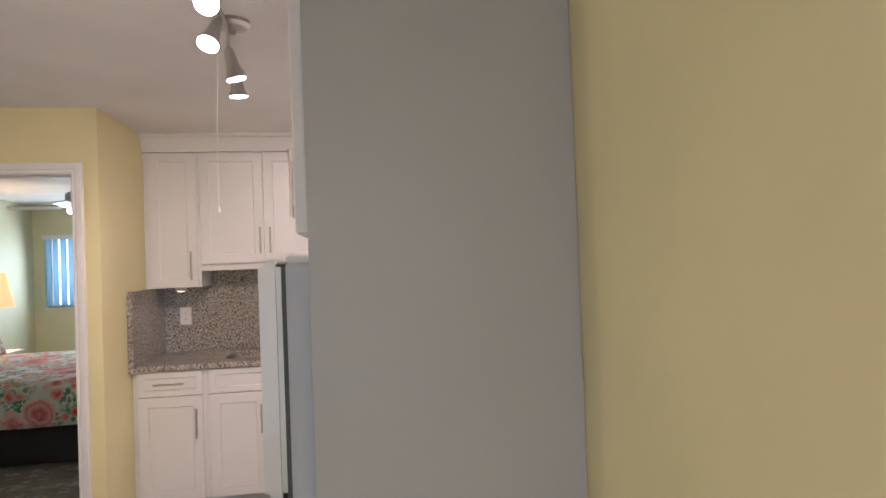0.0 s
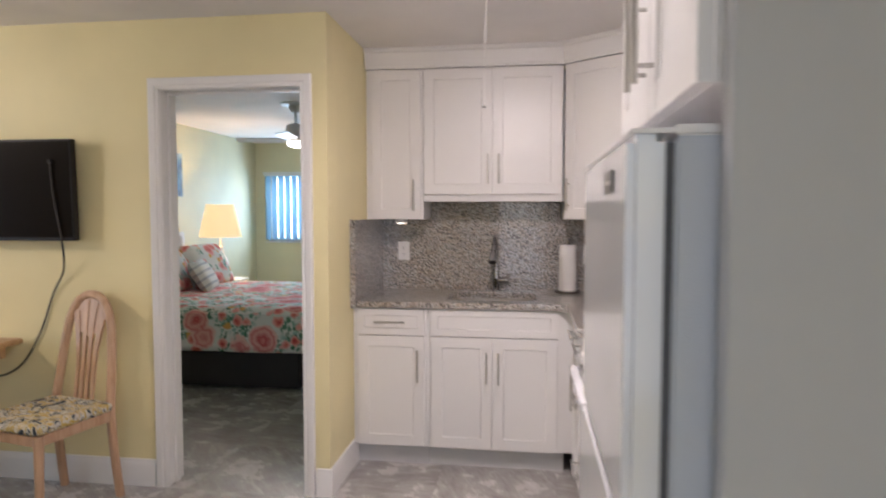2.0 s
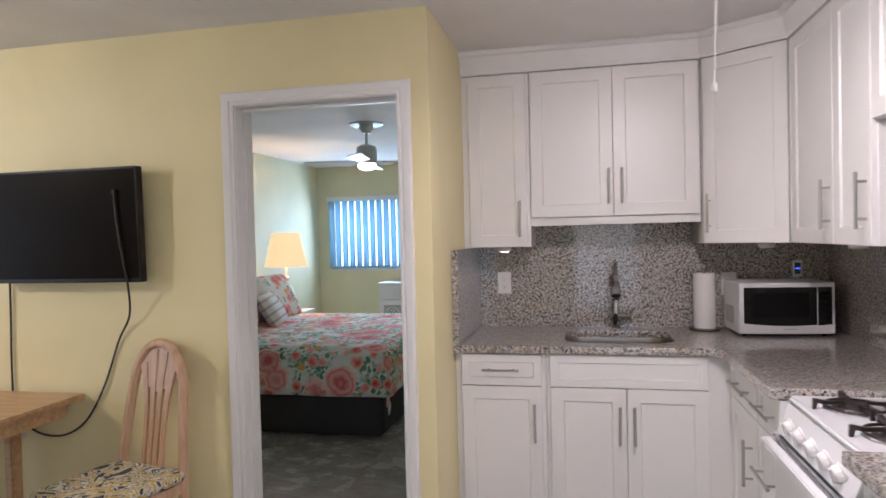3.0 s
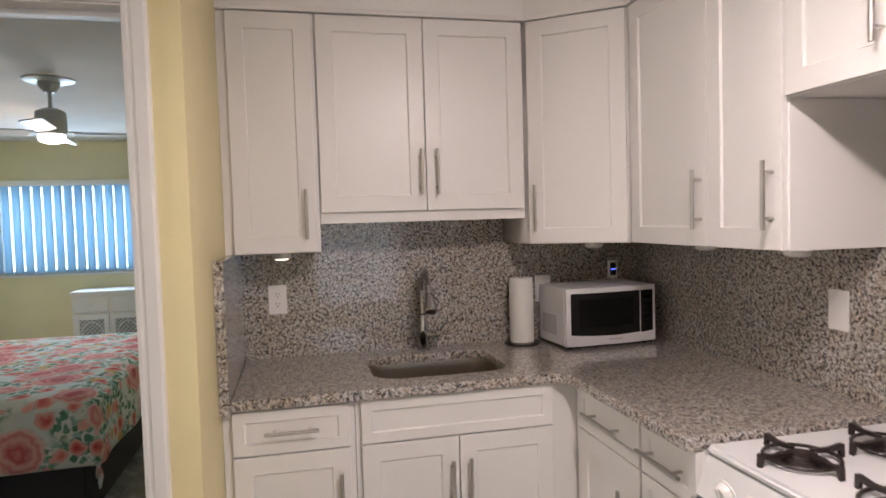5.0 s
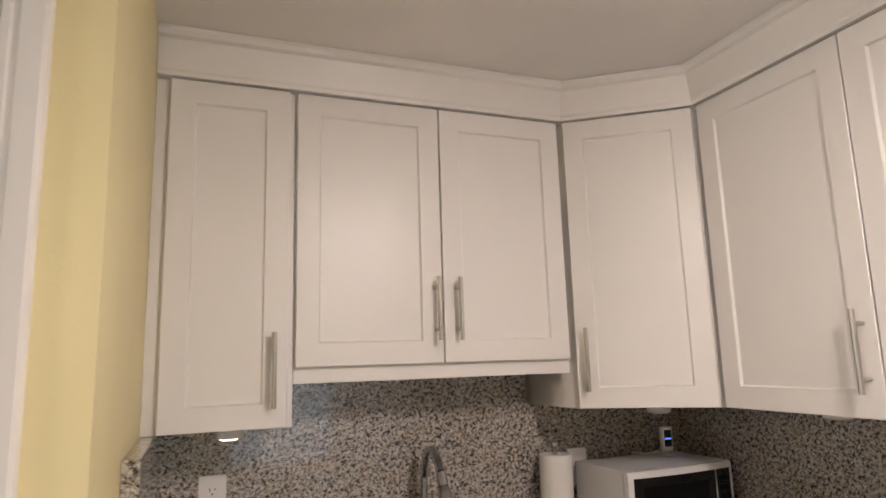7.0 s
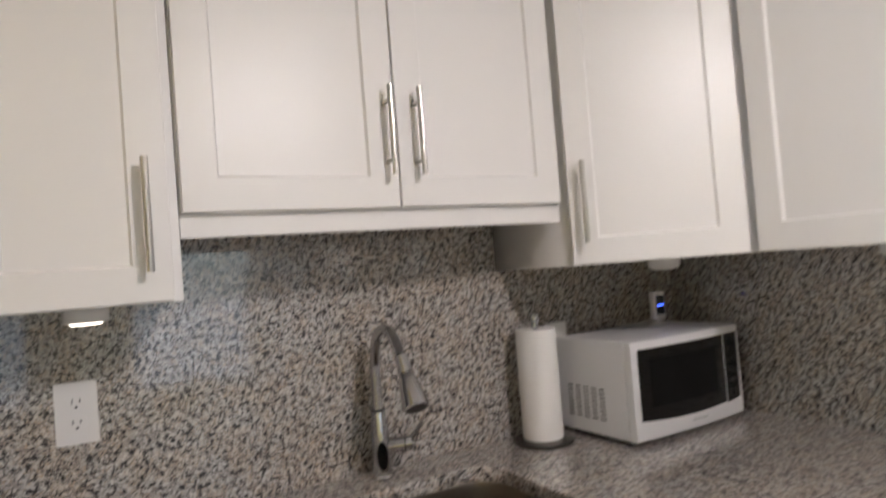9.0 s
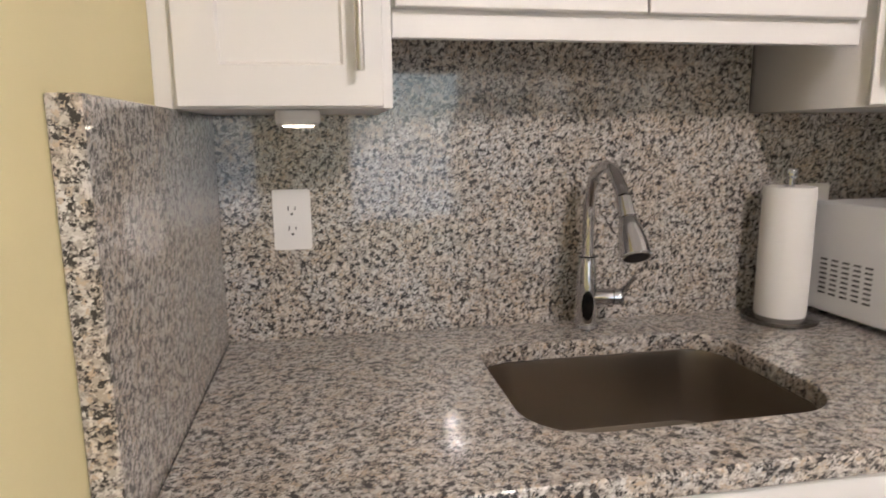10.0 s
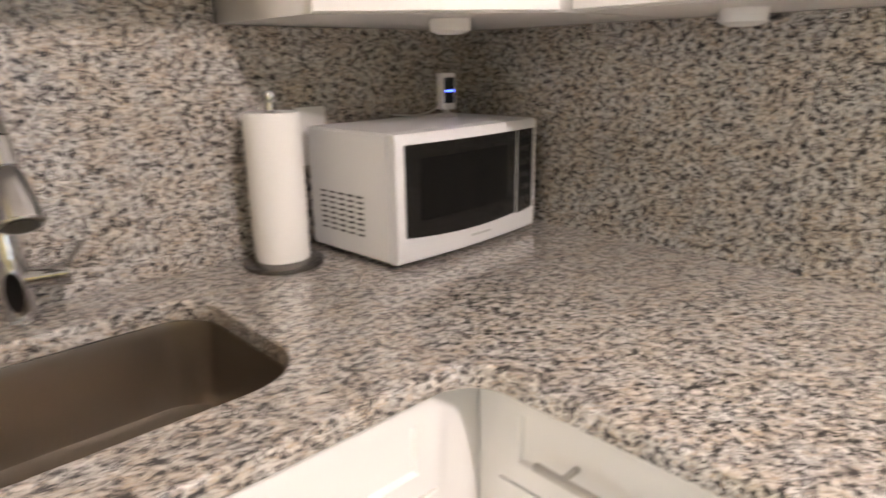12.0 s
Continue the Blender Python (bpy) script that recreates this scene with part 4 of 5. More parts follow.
def make_stove():
    y0, y1, zt = -1.347, -1.910, 0.892
    w, d = y0 - y1, W - 0.026 - 1.184
    s = thing("stove", "white freestanding gas stove with black burner grates", "stove", east(1.184, y0))
    part("body", boxed((0, w, 0.03, d, 0.09, zt - 0.022)), APPLIANCE, s, bevel=0.003)
    part("plinth", boxed((0.01, w - 0.01, 0.06, 0.08, 0.001, 0.09)), BLACK_PLASTIC, s)
    part("cooktop", boxed((-0.002, w + 0.002, 0.020, d, zt - 0.022, zt)), APPLIANCE, s, bevel=0.008)
    bm = bmesh.new()
    a = [(0.001, 0.05, 0.775), (0.001, -0.012, 0.775), (0.001, 0.022, zt - 0.023), (0.001, 0.05, zt - 0.023)]
    b = [(w - 0.001, y, z) for _, y, z in a]
    va, vb = [bm.verts.new(p) for p in a], [bm.verts.new(p) for p in b]
    for k in range(4):
        bm.faces.new((va[k], va[(k + 1) % 4], vb[(k + 1) % 4], vb[k]))
    bm.faces.new(va), bm.faces.new(vb)
    bmesh.ops.recalc_face_normals(bm, faces=bm.faces)
    part("control_panel", bm, APPLIANCE, s, bevel=0.002)
    for x in (0.105, 0.192, 0.290, 0.385, 0.475):
        k = part("knob", lathe(((0, 0.0), (0.026, 0.0), (0.027, 0.003), (0.023, 0.006), (0.021, 0.020), (0.018, 0.024), (0, 0.025)), 10), WHITE_PLASTIC, s, m=pose(x, 0.002, 0.822, 108))
        part("grip", boxed((-0.004, 0.004, -0.018, 0.018, 0.0245, 0.030)), WHITE_PLASTIC, k, bevel=0.001)
    door = part("oven_door", boxed((0.004, w - 0.004, -0.022, 0.029, 0.235, 0.764)), APPLIANCE, s, bevel=0.004)
    part("trim_strip", boxed((0.004, w - 0.004, -0.026, 0.0, 0.7645, 0.770)), CHROME, s)
    part("door_handle", boxed((0.012, w - 0.012, -0.062, -0.034, 0.742, 0.765), (0.012, 0.035, -0.036, -0.022, 0.744, 0.762), (w - 0.035, w - 0.012, -0.036, -0.022, 0.744, 0.762)), APPLIANCE, door, "broad white oven door handle", bevel=0.004)
    part("drawer", boxed((0.004, w - 0.004, -0.020, 0.029, 0.095, 0.228)), APPLIANCE, s, bevel=0.004)
    for bx, by in ((0.158, 0.150), (0.413, 0.150), (0.158, 0.395), (0.413, 0.395)):
        part("burner", lathe(((0, 0.0), (0.062, 0.0), (0.060, 0.003), (0.045, 0.005), (0.042, 0.012), (0.034, 0.013), (0.032, 0.020), (0.024, 0.022), (0, 0.022)), 28, (bx, by, zt)), IRON, s, "dark round gas burner")
        bm = bmesh.new()
        ring = [(bx + 0.078 * math.cos(2 * math.pi * k / 28), by + 0.078 * math.sin(2 * math.pi * k / 28), zt + 0.012) for k in range(29)]
        sw = sweep(ring, 0.0045, 8)
        me = bpy.data.meshes.new("tmp")
        sw.to_mesh(me)
        sw.free()
        bm.from_mesh(me)
        bpy.data.meshes.remove(me)
        for k in range(4):
            t = radians(90 * k)
            c, q = math.cos(t), math.sin(t)
            p = [(0.026, 0.026), (0.075, 0.025), (0.104, 0.031), (0.111, 0.030), (0.112, 0.0005), (0.104, 0.0005), (0.099, 0.018), (0.075, 0.014), (0.026, 0.018)]
            sides = []
            for off in (-0.0055, 0.0055):
                sides.append([bm.verts.new((bx + c * r - q * off, by + q * r + c * off, zt + z)) for r, z in p])
            n = len(p)
            for i in range(n):
                bm.faces.new((sides[0][i], sides[0][(i + 1) % n], sides[1][(i + 1) % n], sides[1][i]))
            bm.faces.new(sides[0]), bm.faces.new(sides[1])
        bmesh.ops.recalc_face_normals(bm, faces=bm.faces)
        part("grate", bm, IRON, s, "black cast iron burner grate", smooth=False)
    return s


make_stove()


def make_kettle():
    k = thing("kettle", "dark steel kettle with a brass knob, standing on the back burner", "kettle", pose(1.565, -1.745, 0.924, 0, 0, 20))
    body = lathe(((0.0, 0.0), (0.085, 0.0), (0.098, 0.008), (0.104, 0.035), (0.100, 0.070), (0.082, 0.100), (0.052, 0.118), (0.034, 0.122), (0.0, 0.123)), 36)
    part("body", body, KETTLE, k)
    part("lid", lathe(((0.0, 0.132), (0.015, 0.131), (0.034, 0.125), (0.036, 0.1225), (0, 0.1225)), 28), KETTLE, k)
    part("knob", lathe(((0.0, 0.158), (0.010, 0.156), (0.014, 0.148), (0.010, 0.140), (0.005, 0.136), (0.006, 0.131), (0, 0.131)), 20), BRASS, k, "brass lid knob")
    part("spout", sweep(spline([(0.085, 0, 0.055), (0.125, 0, 0.080), (0.150, 0, 0.112)], 4), [0.022, 0.021, 0.019, 0.017, 0.015, 0.014, 0.0135, 0.013, 0.0125], 14), KETTLE, k)
    part("handle", sweep(spline([(-0.075, 0, 0.100), (-0.080, 0, 0.170), (-0.02, 0, 0.215), (0.045, 0, 0.200), (0.075, 0, 0.150), (0.072, 0, 0.104)], 5), 0.0055, 10), BLACK_PLASTIC, k)


make_kettle()

ob = part("canister", lathe(((0, 0), (0.050, 0), (0.054, 0.004), (0.056, 0.06), (0.054, 0.128), (0.050, 0.134), (0.046, 0.130), (0.046, 0.01), (0, 0.01)), 32), WHITE_PLASTIC, m=pose(1.690, -1.640, 0.8925))
tagged(ob, "plain white open ceramic canister at the back of the stove", "canister")

# ---- fridge ----


def make_fridge():
    f = thing("fridge", "white top-freezer refrigerator with grey textured sides, closed", "refrigerator", east(1.080, -2.485))
    w, d, h = 0.632, W - 0.03 - 1.08, 1.484
    part("body", boxed((0.002, w - 0.002, 0.0605, d, 0.04, h - 0.004)), FRIDGE_SIDE, f, bevel=0.004)
    part("gasket", boxed((0.010, w - 0.010, 0.050, 0.0605, 0.065, h - 0.012)), GASKET, f)
    for z0, z1 in ((0.958, h), (0.06, 0.950)):
        dr = part("door", boxed((0, w, 0.0, 0.050, z0, z1)), APPLIANCE, f, bevel=0.012)
    part("top_cap", boxed((0.001, w - 0.001, 0.004, 0.060, h, h + 0.006)), WHITE_PLASTIC, f, bevel=0.002)
    part("hinge_cover", boxed((w - 0.09, w - 0.01, 0.062, 0.16, h - 0.004, h + 0.012)), WHITE_PLASTIC, f, bevel=0.004)
    part("hinge", boxed((w - 0.05, w + 0.003, 0.008, 0.066, 0.9505, 0.9575)), STEEL, f, "chrome middle door hinge")
    part("plinth", boxed((0.01, w - 0.01, 0.06, 0.10, 0.002, 0.04)), BLACK_PLASTIC, f)
    part("badge", boxed((0.405, 0.500, -0.003, 0.0, 1.412, 1.446)), material("badge_metal", (0.06, 0.055, 0.05), 0.3, 0.8), f, "small dark rectangular maker's plate", bevel=0.001)
    part("badge_bar", boxed((0.418, 0.487, -0.0042, -0.003, 1.425, 1.431)), STEEL, f)


make_fridge()

# ---- ceiling spotlights ----


def make_spots():
    bar = spline([(0.84, -2.78, H - 0.045), (0.90, -2.55, H - 0.045), (0.89, -2.3, H - 0.045), (0.85, -2.05, H - 0.045), (0.87, -1.82, H - 0.045)], 8)
    f = thing("spotlight_bar", "brushed nickel ceiling spotlight bar with four lit heads", "ceiling light", pose(0, 0, 0))
    part("bar", sweep(bar, 0.008, 12), STEEL, f)
    part("canopy", lathe(((0, 0), (0.062, 0), (0.062, -0.012), (0.050, -0.024), (0.012, -0.030), (0.010, -0.045), (0, -0.046)), 36, (0.905, -2.28, H - 0.0005)), STEEL, f)
    heads = (((0.93, -2.66, H - 0.05), (-0.15, -0.85, -0.75)), ((0.885, -2.42, H - 0.05), (-0.25, -0.55, -1.0)), ((0.865, -2.14, H - 0.05), (0.22, 0.10, -1.0)), ((0.85, -1.90, H - 0.05), (0.06, 0.12, -1.0)))
    for (pos, way), power in zip(heads, (10, 22, 38, 45)):
        p, d = Vector(pos), Vector(way).normalized()
        c = d.orthogonal()
        hd = part("spot_head", sweep([p, p + d * 0.012, p + d * 0.05, p + d * 0.085, p + d * 0.105, p + d * 0.112], [0.014, 0.018, 0.021, 0.028, 0.038, 0.039], 24), STEEL, f, "brushed nickel flared spotlight head")
        bm = sweep([p + d * 0.108, p + d * 0.115], [0.034, 0.034], 24)
        part("lit_lens", bm, BULB, hd)
        bm = bmesh.new()
        rod(bm, p + Vector((0, 0, 0.012)), p - Vector((0, 0, 0.0)), 0.007, n=12)
        part("swivel", bm, STEEL, f)
        lamp("spot_beam", "SPOT", look(p + d * 0.125, p + d * 0.125 + (d if d.y < 0 else Vector((0, 0.5, -1)))), power, (1.0, 0.86, 0.83), 0.033, cone=172, blend=1.0)
    part("pull_cord", sweep(spline([(0.852, -2.27, H - 0.04), (0.846, -2.265, 2.1), (0.836, -2.24, 1.9), (0.830, -2.225, 1.69)], 5), 0.0016, 8), CORD, f)
    part("cord_end", lathe(((0, 0.0), (0.005, -0.002), (0.006, -0.018), (0, -0.022)), 12, (0.830, -2.225, 1.69)), CORD, f)


make_spots()

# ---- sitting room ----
# Unseen lamp, added where the shadows on the yellow wall point back to.
cl = thing("ceiling_lamp", "unseen lit dome ceiling lamp added over the sitting room", "ceiling light", pose(-3.0, -2.5, H))
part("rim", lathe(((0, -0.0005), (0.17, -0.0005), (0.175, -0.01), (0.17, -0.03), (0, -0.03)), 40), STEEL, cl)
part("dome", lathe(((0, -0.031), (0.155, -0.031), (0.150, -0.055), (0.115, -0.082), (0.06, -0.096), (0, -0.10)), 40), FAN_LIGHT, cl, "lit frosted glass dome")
lamp("unseen_ceiling_lamp_bulb", "POINT", pose(-3.0, -2.5, H - 0.18), 43, (1.0, 0.85, 0.70), 0.09)



def make_tv():
    t = thing("television", "black flat-screen television, switched off, on the yellow wall", "television", pose(-1.648, WALL_Y, 1.498))
    w, h = 0.38, 0.25
    tilt = pose(0, -0.075, 0, 1.5)
    part("case", boxed((-w, w, -0.012, 0.028, -h, h)), BLACK_PLASTIC, t, m=tilt, bevel=0.004)
    part("screen", boxed((-w + 0.010, w - 0.010, -0.0130, -0.0118, -h + 0.018, h - 0.010)), TV_GLASS, t, m=tilt)
    part("cable_clip", boxed((0.262, 0.284, -0.108, -0.090, 0.130, 0.150)), BLACK_PLASTIC, t, bevel=0.003)
    part("wall_bracket", boxed((-0.10, 0.10, -0.046, -0.001, -0.10, 0.10)), BLACK_PLASTIC, t)


make_tv()
ob = part("power_cable", sweep(spline([(-1.375, -1.135, 1.64), (-1.368, -1.132, 1.50), (-1.345, -1.128, 1.34), (-1.335, -1.118, 1.24), (-1.37, -1.07, 1.10), (-1.45, -1.045, 0.98), (-1.53, -1.045, 0.78), (-1.63, -1.045, 0.62), (-1.75, -1.045, 0.545), (-1.88, -1.045, 0.545), (-1.99, -1.045, 0.60)], 8), 0.0045, 8), CABLE)
tagged(ob, "black power cable hanging in a curve below the television", "cable")
ob = part("power_cable", sweep(spline([(-2.02, -1.048, 1.30), (-2.025, -1.045, 1.10), (-2.03, -1.045, 0.90), (-2.03, -1.045, 0.60)], 6), 0.0045, 8), CABLE)
tagged(ob, "black power cable hanging straight down behind the table", "cable")
p = wall_plate("white outlet plate with a black plug on the yellow wall", pose(-2.02, WALL_Y - 0.0005, 0.58), "outlet")
part("plug", boxed((-0.014, 0.014, -0.034, -0.009, 0.004, 0.034)), BLACK_PLASTIC, p, bevel=0.003)


def make_chair():
    """Dining chair facing -y, its origin on the floor under the middle of the seat."""
    c = thing("dining_chair", "pale beech dining chair with arched slatted back and patterned seat", "chair", pose(-1.255, -1.345, 0, 0, 0, -12), "dining chairs")
    hw = 0.20
    for x in (-hw + 0.02, hw - 0.02):
        part("front_leg", sweep(spline([(x, -0.185, 0.43), (x, -0.188, 0.25), (x, -0.195, 0.0)], 4), [0.021, 0.021, 0.0205, 0.020, 0.019, 0.018, 0.017, 0.016, 0.015], 10), CHAIR_WOOD, c)
    seat_rail = boxed((-hw + 0.03, hw - 0.03, -0.200, -0.178, 0.385, 0.435), (-hw + 0.01, -hw + 0.03, -0.18, 0.18, 0.385, 0.435), (hw - 0.03, hw - 0.01, -0.18, 0.18, 0.385, 0.435), (-hw + 0.03, hw - 0.03, 0.17, 0.19, 0.385, 0.435))
    part("seat_rail", seat_rail, CHAIR_WOOD, c, bevel=0.004)
    bm = slab([round_rect(-hw - 0.005, hw + 0.005, -0.215, 0.195, 0.04, 5)], 0.436, 0.478, 0.015)
    part("seat_pad", bm, IKAT, c, "black, mustard and cream patterned seat pad")
    lean = lambda z: 0.185 + 0.075 * max(0, (z - 0.42)) / 0.56
    arch = [(-0.185, 0.0, 0.225), (-0.182, 0.22, 0.200), (-0.180, 0.43, 0.187), (-0.165, 0.62, lean(0.62)), (-0.150, 0.76, lean(0.76)), (-0.128, 0.87, lean(0.87)), (-0.085, 0.945, lean(0.945)), (-0.03, 0.978, lean(0.975))]
    pts = [(x, y, z) for x, z, y in arch] + [(-x, y, z) for x, z, y in reversed(arch)]
    part("back_frame", sweep(spline(pts, 5), 0.0205, 10), CHAIR_WOOD, c)
    bm = bmesh.new()
    prof = [(-0.062, 0.80), (-0.100, 0.875), (-0.085, 0.925), (-0.045, 0.960), (0.0, 0.966), (0.045, 0.960), (0.085, 0.925), (0.100, 0.875), (0.062, 0.80), (0.0, 0.775)]
    faces = [[bm.verts.new((x, lean(z) + o, z)) for x, z in prof] for o in (-0.003, 0.004)]
    for k in range(len(prof)):
        q = (k + 1) % len(prof)
        bm.faces.new((faces[0][k], faces[0][q], faces[1][q], faces[1][k]))
    bm.faces.new(faces[0]), bm.faces.new(faces[1])
    bmesh.ops.recalc_face_normals(bm, faces=bm.faces)
    part("back_crest", bm, CHAIR_WOOD, c)
    for top, low in ((-0.088, -0.052), (-0.030, -0.018), (0.030, 0.018), (0.088, 0.052)):
        zt = 0.90 if abs(top) > 0.05 else 0.955
        bm = bmesh.new()
        pr = []
        for i in range(9):
            u = i / 8
            z = 0.41 + (zt - 0.41) * u
            x = low + (top - low) * max(0.0, (u - 0.45) / 0.55) ** 1.6
            hwid = 0.010 + 0.012 * max(0.0, (u - 0.5) / 0.5) ** 1.5
            y = lean(z)
            pr.append([bm.verts.new((x - hwid, y - 0.007, z)), bm.verts.new((x + hwid, y - 0.007, z)), bm.verts.new((x + hwid, y + 0.007, z)), bm.verts.new((x - hwid, y + 0.007, z))])
        for a, b in zip(pr, pr[1:]):
            for k in range(4):
                bm.faces.new((a[k], a[(k + 1) % 4], b[(k + 1) % 4], b[k]))
        bm.faces.new(pr[0]), bm.faces.new(pr[-1])
        bmesh.ops.recalc_face_normals(bm, faces=bm.faces)
        part("back_slat", bm, CHAIR_WOOD, c, bevel=0.002)
    return c


chair = make_chair()
copy_thing(chair, pose(-1.75, -1.78, 0, 0, 0, 172))


def make_table():
    t = thing("dining_table", "light oak rectangular dining table against the yellow wall", "table", pose(-2.105, -1.50, 0))
    hx, hy = 0.49, 0.44
    part("tabletop", boxed((-hx, hx, -hy, hy, 0.719, 0.745)), TABLE_WOOD, t, bevel=0.006)
    part("apron", boxed((-hx + 0.06, hx - 0.06, -hy + 0.15, -hy + 0.17, 0.655, 0.7185), (-hx + 0.06, hx - 0.06, hy - 0.07, hy - 0.05, 0.655, 0.7185), (-hx + 0.06, -hx + 0.08, -hy + 0.17, hy - 0.07, 0.655, 0.7185), (hx - 0.07, hx - 0.05, -hy + 0.17, hy - 0.07, 0.655, 0.7185)), TABLE_WOOD, t)
    for x in (-hx + 0.34, hx - 0.34):
        for y in (-hy + 0.065, hy - 0.065):
            part("leg", boxed((x - 0.019, x + 0.019, y - 0.03, y + 0.03, 0.0, 0.7185)), TABLE_WOOD, t, bevel=0.004)


make_table()

# ---- bedroom ----


def make_bed():
    x0, x1, y0, y1 = -2.96, -0.79, 0.71, 2.64
    b = thing("bed", "made king-size bed with a floral quilt and a dark base skirt", "bed", pose((x0 + x1) / 2, (y0 + y1) / 2, 0))
    cx, cy = (x0 + x1) / 2, (y0 + y1) / 2
    part("base", boxed((x0 - cx, x1 - cx, y0 - cy, y1 - cy, 0.015, 0.335)), DARK_BASE, b, "charcoal fabric bed base skirt", bevel=0.03)
    part("mattress", boxed((x0 - cx, x1 - cx, y0 - cy, y1 - cy, 0.336, 0.60)), WHITE_WOOD, b, bevel=0.05)
    bm = bmesh.new()
    rnd = random.Random(4)
    nu, nv = 56, 52
    grid = []
    X0, X1, Y0, Y1 = x0 + 0.02 - cx, x1 + 0.035 - cx, y0 - 0.045 - cy, y1 + 0.045 - cy
    drop = 0.315

    def side(s, lo, hi, d):
        """Fold of one axis: distance along the cloth to place and drop."""
        r = 0.055
        if s < lo + 0:
            return lo, lo - s
        if s > hi:
            return hi, s - hi
        return s, 0.0

    for i in range(nu + 1):
        row = []
        u = X0 + (X1 + drop - X0) * i / nu
        for j in range(nv + 1):
            v = Y0 - drop + (Y1 + drop - Y0 + drop) * j / nv
            px, dx = side(u, X0, X1, drop)
            py, dy = side(v, Y0, Y1, drop)
            d = max(dx, dy)
            z = 0.635 - d
            edge = min(px - X0 + 0.3, X1 - px, py - Y0, Y1 - py)
            if d == 0:
                z = 0.640 - 0.030 * max(0, 1 - edge / 0.07) ** 2 + 0.006 * noise.noise(Vector((u * 3, v * 3, 0)))
            else:
                z = 0.610 - d * 0.93
                wave = 0.010 * math.sin((u if dy >= dx else v) * 11) * min(1, d / 0.2) + 0.012 * noise.noise(Vector((u * 4, v * 4, 2)))
                out = 0.008 + 0.02 * min(1, d / 0.2) + wave
                if dy > 0:
                    py += -out if v < Y0 else out
                if dx > 0:
                    px += out
                if dx > 0 and dy > 0:
                    z = 0.610 - 0.93 * math.hypot(dx, dy)
                    z = max(z, 0.13)
            row.append(bm.verts.new((px, py, z)))
        grid.append(row)
    for i in range(nu):
        for j in range(nv):
            bm.faces.new((grid[i][j], grid[i + 1][j], grid[i + 1][j + 1], grid[i][j + 1]))
    bmesh.ops.recalc_face_normals(bm, faces=bm.faces)
    q = part("quilt", bm, FLORAL, b, "white quilt printed with coral roses and green leaves")
    q["category"] = ""
    del q["category"]
    solid = q.modifiers.new("thickness", "SOLIDIFY")
    solid.thickness, solid.offset = 0.012, 1
    hb = (y0 + y1) / 2 - cy
    part("headboard", boxed((-1.155, -1.115, -0.99, 1.17, 0.1, 1.13), (-1.162, -1.108, -1.0, 1.18, 1.13, 1.18), (-1.162, -1.100, -1.0, -0.93, 0.0, 1.13), (-1.162, -1.100, 1.11, 1.18, 0.0, 1.13)), WHITE_WOOD, b, "white painted headboard", bevel=0.006)


make_bed()


def pillow(label, m, w, d, t, mat, name="pillow"):
    bm = bmesh.new()
    n = 18
    top, low = [], []
    for i in range(n + 1):
        r1, r2 = [], []
        for j in range(n + 1):
            u, v = 2 * i / n - 1, 2 * j / n - 1
            puff = (max(0.0, (1 - u ** 4) * (1 - v ** 4))) ** 0.5
            k = 1 - 0.06 * (1 - abs(u * v))
            x, y = u * w / 2 * (k if abs(v) > 0.99 or abs(u) > 0.99 else 1), v * d / 2
            z = t / 2 * puff + 0.004 * noise.noise(Vector((u * 2, v * 2, w)))
            a = bm.verts.new((x, y, z))
            r1.append(a)
            r2.append(a if i in (0, n) or j in (0, n) else bm.verts.new((x, y, -z)))
        top.append(r1)
        low.append(r2)
    for i in range(n):
        for j in range(n):
            bm.faces.new((top[i][j], top[i + 1][j], top[i + 1][j + 1], top[i][j + 1]))
            f = (low[i][j], low[i][j + 1], low[i + 1][j + 1], low[i + 1][j])
            bm.faces.new(f)
    bmesh.ops.recalc_face_normals(bm, faces=bm.faces)
    ob = part(name, bm, mat, m=m)
    return tagged(ob, label, "pillow", "pillows on the bed")


pillow("floral pillow leaning on the bed beside the doorway end", pose(-2.70, 1.10, 0.84, 0, 62, 4), 0.48, 0.66, 0.20, PILLOW_FLORAL)
pillow("floral pillow leaning in the middle of the bed", pose(-2.46, 1.72, 0.83, 0, 60, 8), 0.48, 0.62, 0.20, PILLOW_FLORAL)
pillow("floral pillow leaning beside the lamp end of the bed", pose(-2.42, 2.32, 0.84, 0, 62, -4), 0.50, 0.66, 0.20, PILLOW_FLORAL)
pillow("small cream cushion with dark stripes before the floral pillows", pose(-2.20, 1.84, 0.78, 0, 58, 18), 0.34, 0.50, 0.15, STRIPED, "cushion")
pillow("dark pillow standing behind the floral ones", pose(-2.76, 2.05, 0.87, 0, 72, 0), 0.48, 0.62, 0.14, DARK_BASE)


def make_nightstand():
    n = thing("nightstand", "white painted nightstand beside the bed", "nightstand", pose(-2.72, 3.02, 0))
    part("body", boxed((-0.30, 0.30, -0.22, 0.22, 0.08, 0.60)), WHITE_WOOD, n, bevel=0.004)
    part("top", boxed((-0.32, 0.33, -0.24, 0.24, 0.60, 0.625)), WHITE_WOOD, n, bevel=0.006)
    part("drawer", boxed((0.30, 0.315, -0.19, 0.19, 0.36, 0.57)), WHITE_WOOD, n, bevel=0.004)
    for x in (-0.27, 0.27):
        for y in (-0.19, 0.19):
            part("leg", boxed((x - 0.02, x + 0.02, y - 0.02, y + 0.02, 0, 0.08)), WHITE_WOOD, n)


